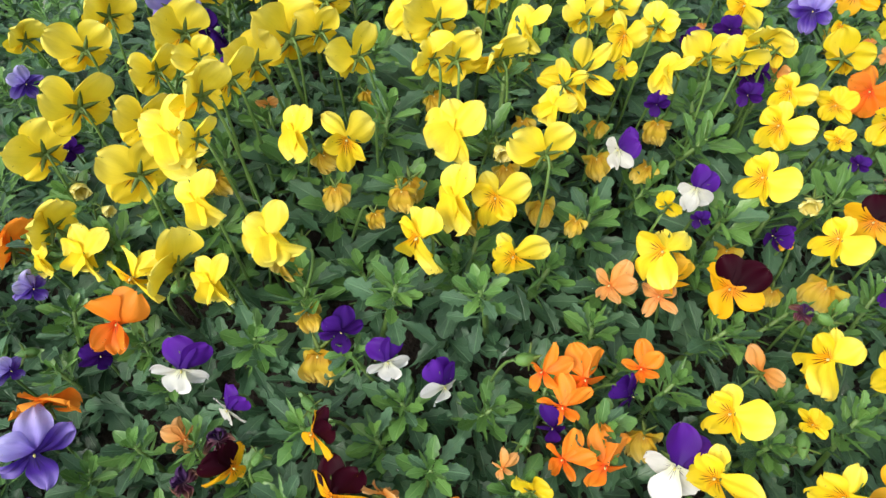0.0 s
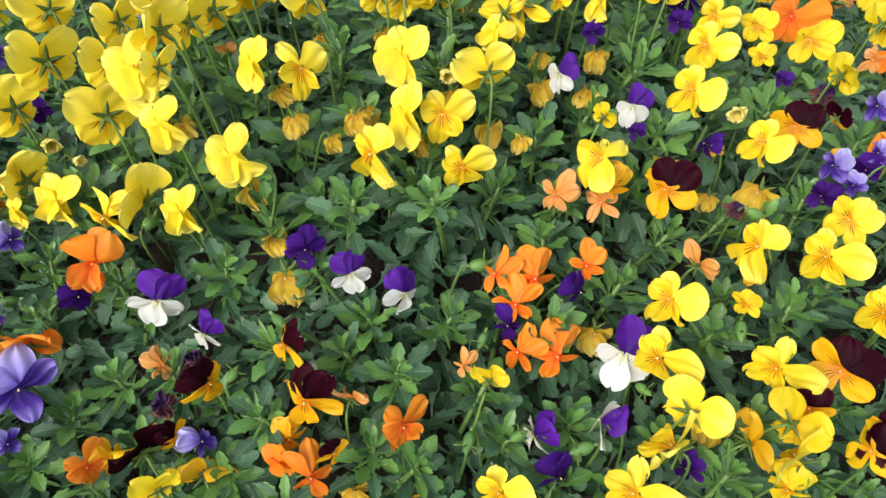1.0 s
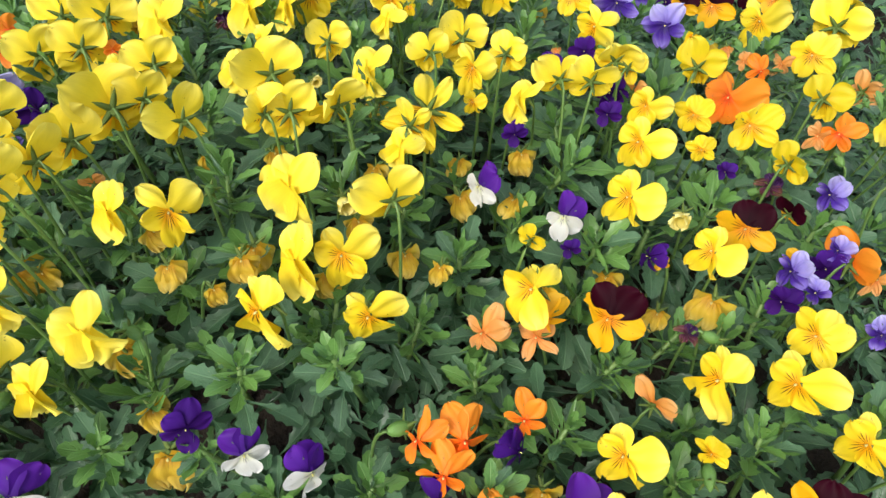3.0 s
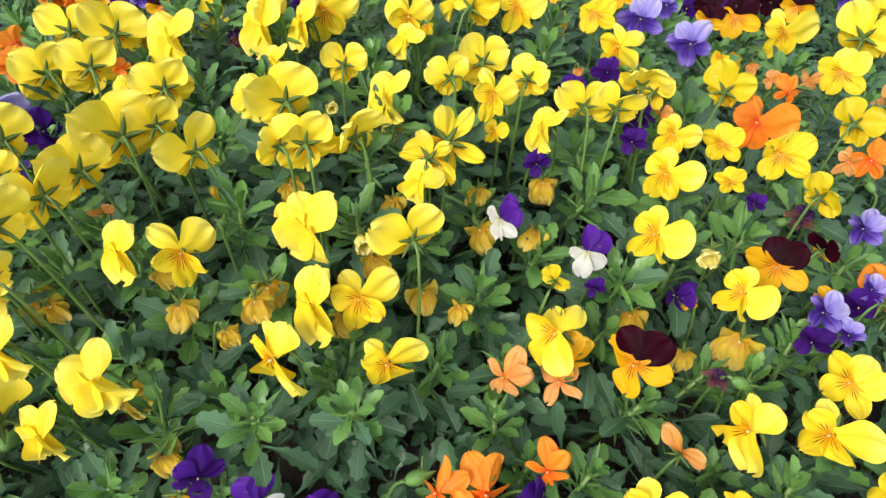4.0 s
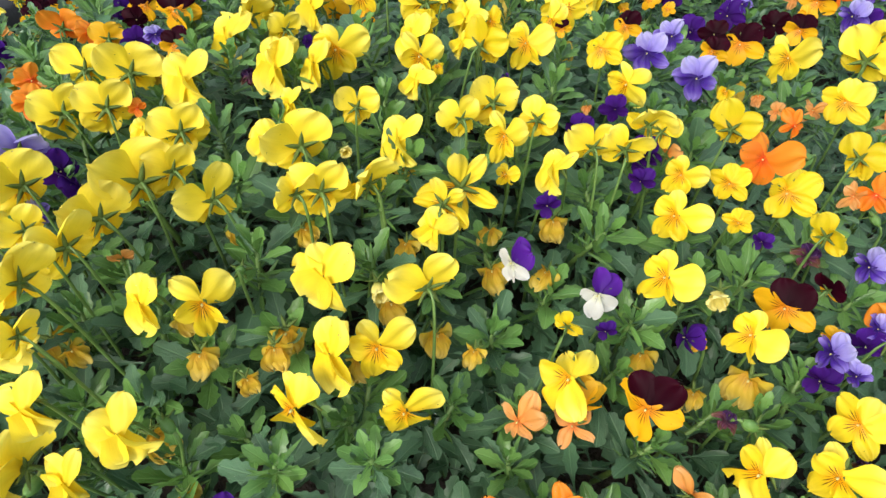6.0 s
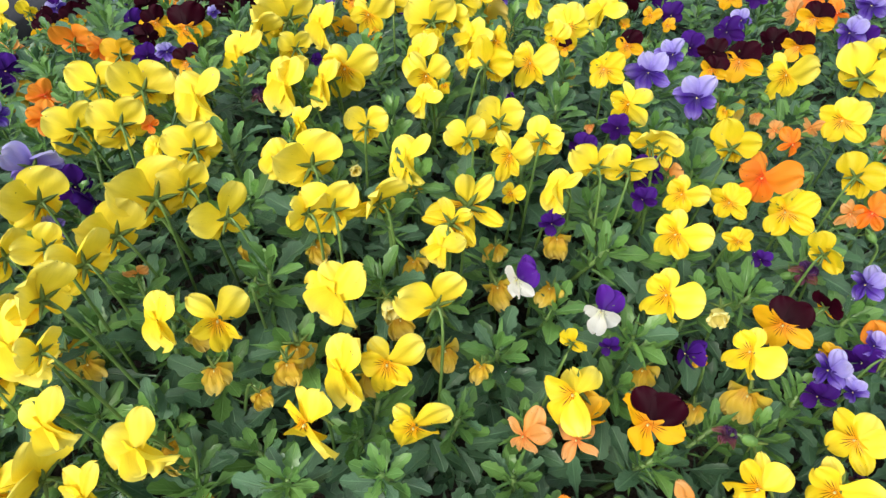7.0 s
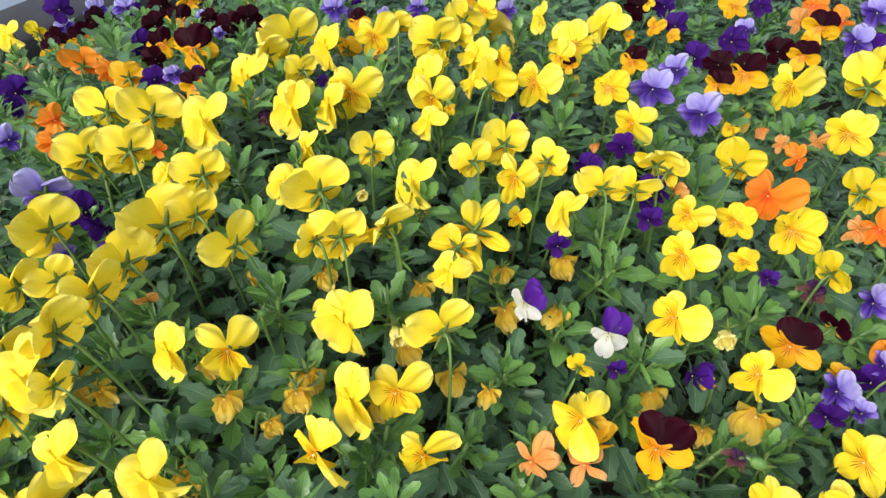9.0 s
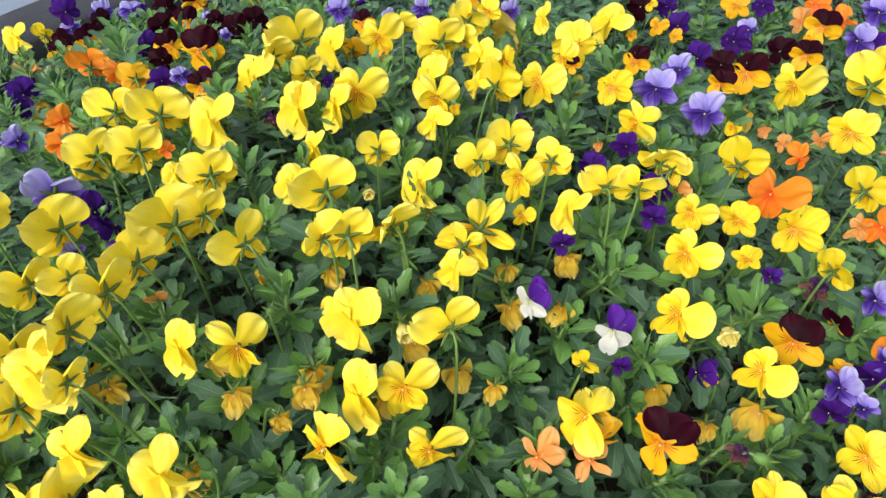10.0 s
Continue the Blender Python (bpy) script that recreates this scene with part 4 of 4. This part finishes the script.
TUFTS = [tuft_mesh(k) for k in range(5)]
SHOOT = mesh_of("shoot", *tube([Vector((0.006, 0.004, -0.09)), Vector((0.003, 0.001, -0.05)), Vector((0, 0, -0.001))], [0.002, 0.0018, 0.0012]), STEM)
PLANTS = []
for row in range(-8, 9):
    for col in range(-8, 8):
        px, py = MID[0] + (col + 0.5 * (row % 2)) * 0.105, MID[1] + row * 0.092
        if math.hypot(px - MID[0], py - MID[1]) < 0.79:
            PLANTS.append([px, py, None])
shoots = 0


def rosette(x, y, z, size=1.0, single=True):
    """A leafy shoot with its tip at x, y, z, a part of the plant nearest to it. single: with every large leaf a piece of its own."""
    global shoots
    shoots += 1
    for head in HEADS:  # leaves part round the flower heads
        if abs(head.x - x) < 0.014 and -0.008 < head.y - y < 0.018:
            z = min(z, head.z - 0.009)
    rng = random.Random(5000 + shoots)
    spot = min(PLANTS, key=lambda q: (q[0] - x) ** 2 + (q[1] - y) ** 2)
    if spot[2] is None:
        spot[2] = tagged(new("pansy_plant"), "leafy green pansy plant with scalloped leaves in the soil", "plant", "pansy plants in the planter")
        spot[2].location = (spot[0], spot[1], min(crown_height(spot[0], spot[1]) - 0.10, 0.60))
    plant = spot[2]
    tip = Vector((x, y, z)) - plant.location
    lean = pose(0, 0, 0, rng.uniform(-16, 16), rng.uniform(-16, 16), rng.uniform(0, 360))
    at = Matrix.Translation(tip) @ lean
    young = rng.randrange(5)
    owner, home = plant, at
    if single:
        owner, home = part("shoot", SHOOT, plant, at), Matrix()
    if single or -0.2 < y < 0.75:
        part("shoot_tip", TUFTS[young], owner, home @ Matrix.Scale(size, 4), "bright green young leaves")
    placed = []
    for i in range(9 if single else 13):
        rise = 52 - 7.0 * i + rng.uniform(-12, 12)
        length = size * (0.0190 + 0.0012 * i) * rng.uniform(0.8, 1.25)
        m = home @ leaf_pose(Vector((0, 0, -0.004 - 0.0042 * i)), 137.5 * i + rng.uniform(-22, 22), rise, length, rng.uniform(-22, 22))
        k = rng.randrange(7)
        if single:
            part("leaf", LEAF_MESHES[k], owner, m)
            if i < 6 and rng.random() < 0.18:
                tagged(part("dew", LEAF_DEW[k], owner, m, "clear drops of rain water"), kind="stuff")
        else:
            placed.append((LOW_SHAPES[k], m))
    if placed:
        tagged(part("foliage", joined("foliage", placed, LEAF), plant), kind="stuff")


SPOTS = []
SPOTS += [(0.099, 0.229, 0.663), (0.234, 0.176, 0.657), (-0.029, 0.197, 0.645), (0.074, 0.198, 0.653), (0.174, 0.280, 0.675), (0.250, 0.244, 0.669),
          (-0.069, 0.262, 0.673), (-0.008, 0.237, 0.674), (-0.115, 0.232, 0.636), (-0.083, 0.226, 0.642), (-0.017, 0.276, 0.691), (0.038, 0.264, 0.689),
          (0.098, 0.325, 0.688), (0.172, 0.225, 0.669), (0.021, 0.194, 0.656), (0.139, 0.255, 0.669), (0.212, 0.241, 0.674), (0.010, 0.305, 0.699),
          (-0.028, 0.324, 0.696), (-0.017, 0.464, 0.688), (-0.214, 0.566, 0.615), (-0.045, 0.382, 0.689), (0.137, 0.351, 0.682), (0.176, 0.411, 0.677)]
SPOTS += [(0.120, 0.381, 0.684), (0.314, 0.423, 0.654), (0.376, 0.416, 0.644), (0.467, 0.636, 0.569), (0.304, 0.272, 0.660), (0.310, 0.230, 0.653),
          (0.211, 0.181, 0.658), (0.162, 0.207, 0.659), (0.110, 0.193, 0.648), (-0.043, 0.232, 0.665), (0.034, 0.209, 0.664), (-0.091, 0.288, 0.671),
          (-0.117, 0.277, 0.653), (0.215, 0.273, 0.674), (0.263, 0.192, 0.661), (0.172, 0.313, 0.675), (0.219, 0.321, 0.676), (0.252, 0.342, 0.671),
          (0.092, 0.399, 0.689), (0.003, 0.419, 0.693), (-0.088, 0.169, 0.617), (-0.207, 0.198, 0.590), (-0.182, 0.108, 0.559), (-0.063, 0.083, 0.600)]
SPOTS += [(-0.005, 0.133, 0.617), (-0.018, 0.116, 0.610), (-0.002, 0.065, 0.599), (0.059, 0.092, 0.611), (0.103, 0.070, 0.605), (0.098, 0.170, 0.639),
          (0.043, 0.128, 0.623), (0.139, 0.140, 0.634), (0.198, 0.065, 0.615), (0.180, 0.039, 0.608), (0.185, 0.109, 0.628), (0.232, 0.122, 0.634),
          (0.261, 0.136, 0.641), (-0.112, 0.208, 0.624), (-0.134, 0.084, 0.570), (-0.196, 0.076, 0.565), (-0.080, 0.058, 0.587), (0.021, 0.054, 0.593),
          (0.095, 0.044, 0.592), (0.067, 0.067, 0.600), (0.112, 0.150, 0.632), (-0.058, 0.121, 0.610), (-0.158, 0.175, 0.596), (-0.215, 0.166, 0.573)]
for x, y, z in SPOTS:
    rosette(x, y, z, 1.18 if y > 0.2 else 0.98)


# shoots that fill the bed between those
rng = random.Random(11)
made = [(q[0], q[1]) for q in SPOTS]
for k in range(16000):
    x, y = rng.uniform(-0.56, 0.96), rng.uniform(-0.62, 1.0)
    if math.hypot(x - MID[0], y - MID[1]) > 0.79:
        continue
    if any((x - a) ** 2 + (y - b) ** 2 < (0.030 if y > -0.15 and (x < 0.08 or y < 0.18) else 0.036 if y > -0.15 and x < 0.6 else 0.046) ** 2 for a, b in made):
        continue
    made.append((x, y))
    near = 0.0 < y < 0.42 and -0.20 < x < 0.40
    rosette(x, y, crown_height(x, y) - (rng.uniform(-0.010, 0.026) if x < 0.06 else rng.uniform(0.006, 0.052) if x < 0.18 or y > 0.3 else rng.uniform(0.020, 0.072)), rng.uniform(0.72, 1.22) * (1.0 if y > 0.18 else 0.84), near)

# the shaded leaves underneath
placed = []
for k in range(28000):
    r, a = 0.80 * math.sqrt(rng.random()), rng.uniform(0, 6.2832)
    x, y = MID[0] + r * math.cos(a), MID[1] + r * math.sin(a)
    if k % 5 and (y < -0.06 or x > 0.64):  # thinner where the bed is bare of flowers
        continue
    base = Vector((x, y, crown_height(x, y) - rng.uniform(0.058, 0.096)))
    placed.append((LOW_SHAPES[rng.randrange(7)], leaf_pose(base, rng.uniform(0, 360), rng.uniform(-15, 50), rng.uniform(0.018, 0.030), rng.uniform(-30, 30))))
tagged(new("undergrowth", joined("undergrowth", placed, LEAF)), "dense shaded green pansy leaves low over the soil", "leaves", kind="stuff")

# ---- green buds on hooked stems ----
def bud_mesh():
    verts, faces = tube([Vector((0, 0, z)) for z in (-0.10, 0.0, 0.15, 0.32, 0.46, 0.55)], [0.05, 0.13, 0.17, 0.14, 0.08, 0.02], 8)
    me = mesh_of("bud", verts, faces, LEAF_LIGHT)
    return me


BUD = bud_mesh()
for k in range(70):
    x, y = rng.uniform(-0.25, 0.45), rng.uniform(-0.05, 0.65)
    top = Vector((x, y, crown_height(x, y) - rng.uniform(0.004, 0.030)))
    foot = top + Vector((rng.uniform(-0.015, 0.015), rng.uniform(-0.015, 0.015), -0.07))
    way = Vector((rng.uniform(-1, 1), rng.uniform(-1, 1), rng.uniform(-0.5, 0.4))).normalized()
    thing = tagged(new("pansy_bud"), "closed green pansy bud on a thin hooked stem", "bud", "green pansy buds")
    thing.location = foot
    turn = Matrix.Translation(top - foot) @ way.to_track_quat("Z", "Y").to_matrix().to_4x4() @ Matrix.Scale(rng.uniform(0.015, 0.023), 4)
    part("bud", BUD, thing, turn)
    part("calyx", CALYX, thing, turn @ pose(0, 0, 0.12, 180) @ Matrix.Scale(1.5, 4))
    a, b = top - foot - way * 0.001, top - foot - way * 0.012 + Vector((0, 0, 0.008))
    path = [(1 - s) ** 2 * a + 2 * s * (1 - s) * b + s * s * Vector((0, 0, 0)) for s in (i / 7 for i in range(8))]
    part("stem", mesh_of("stem", *tube(path, [0.0009] * 8, 5), STEM), thing)
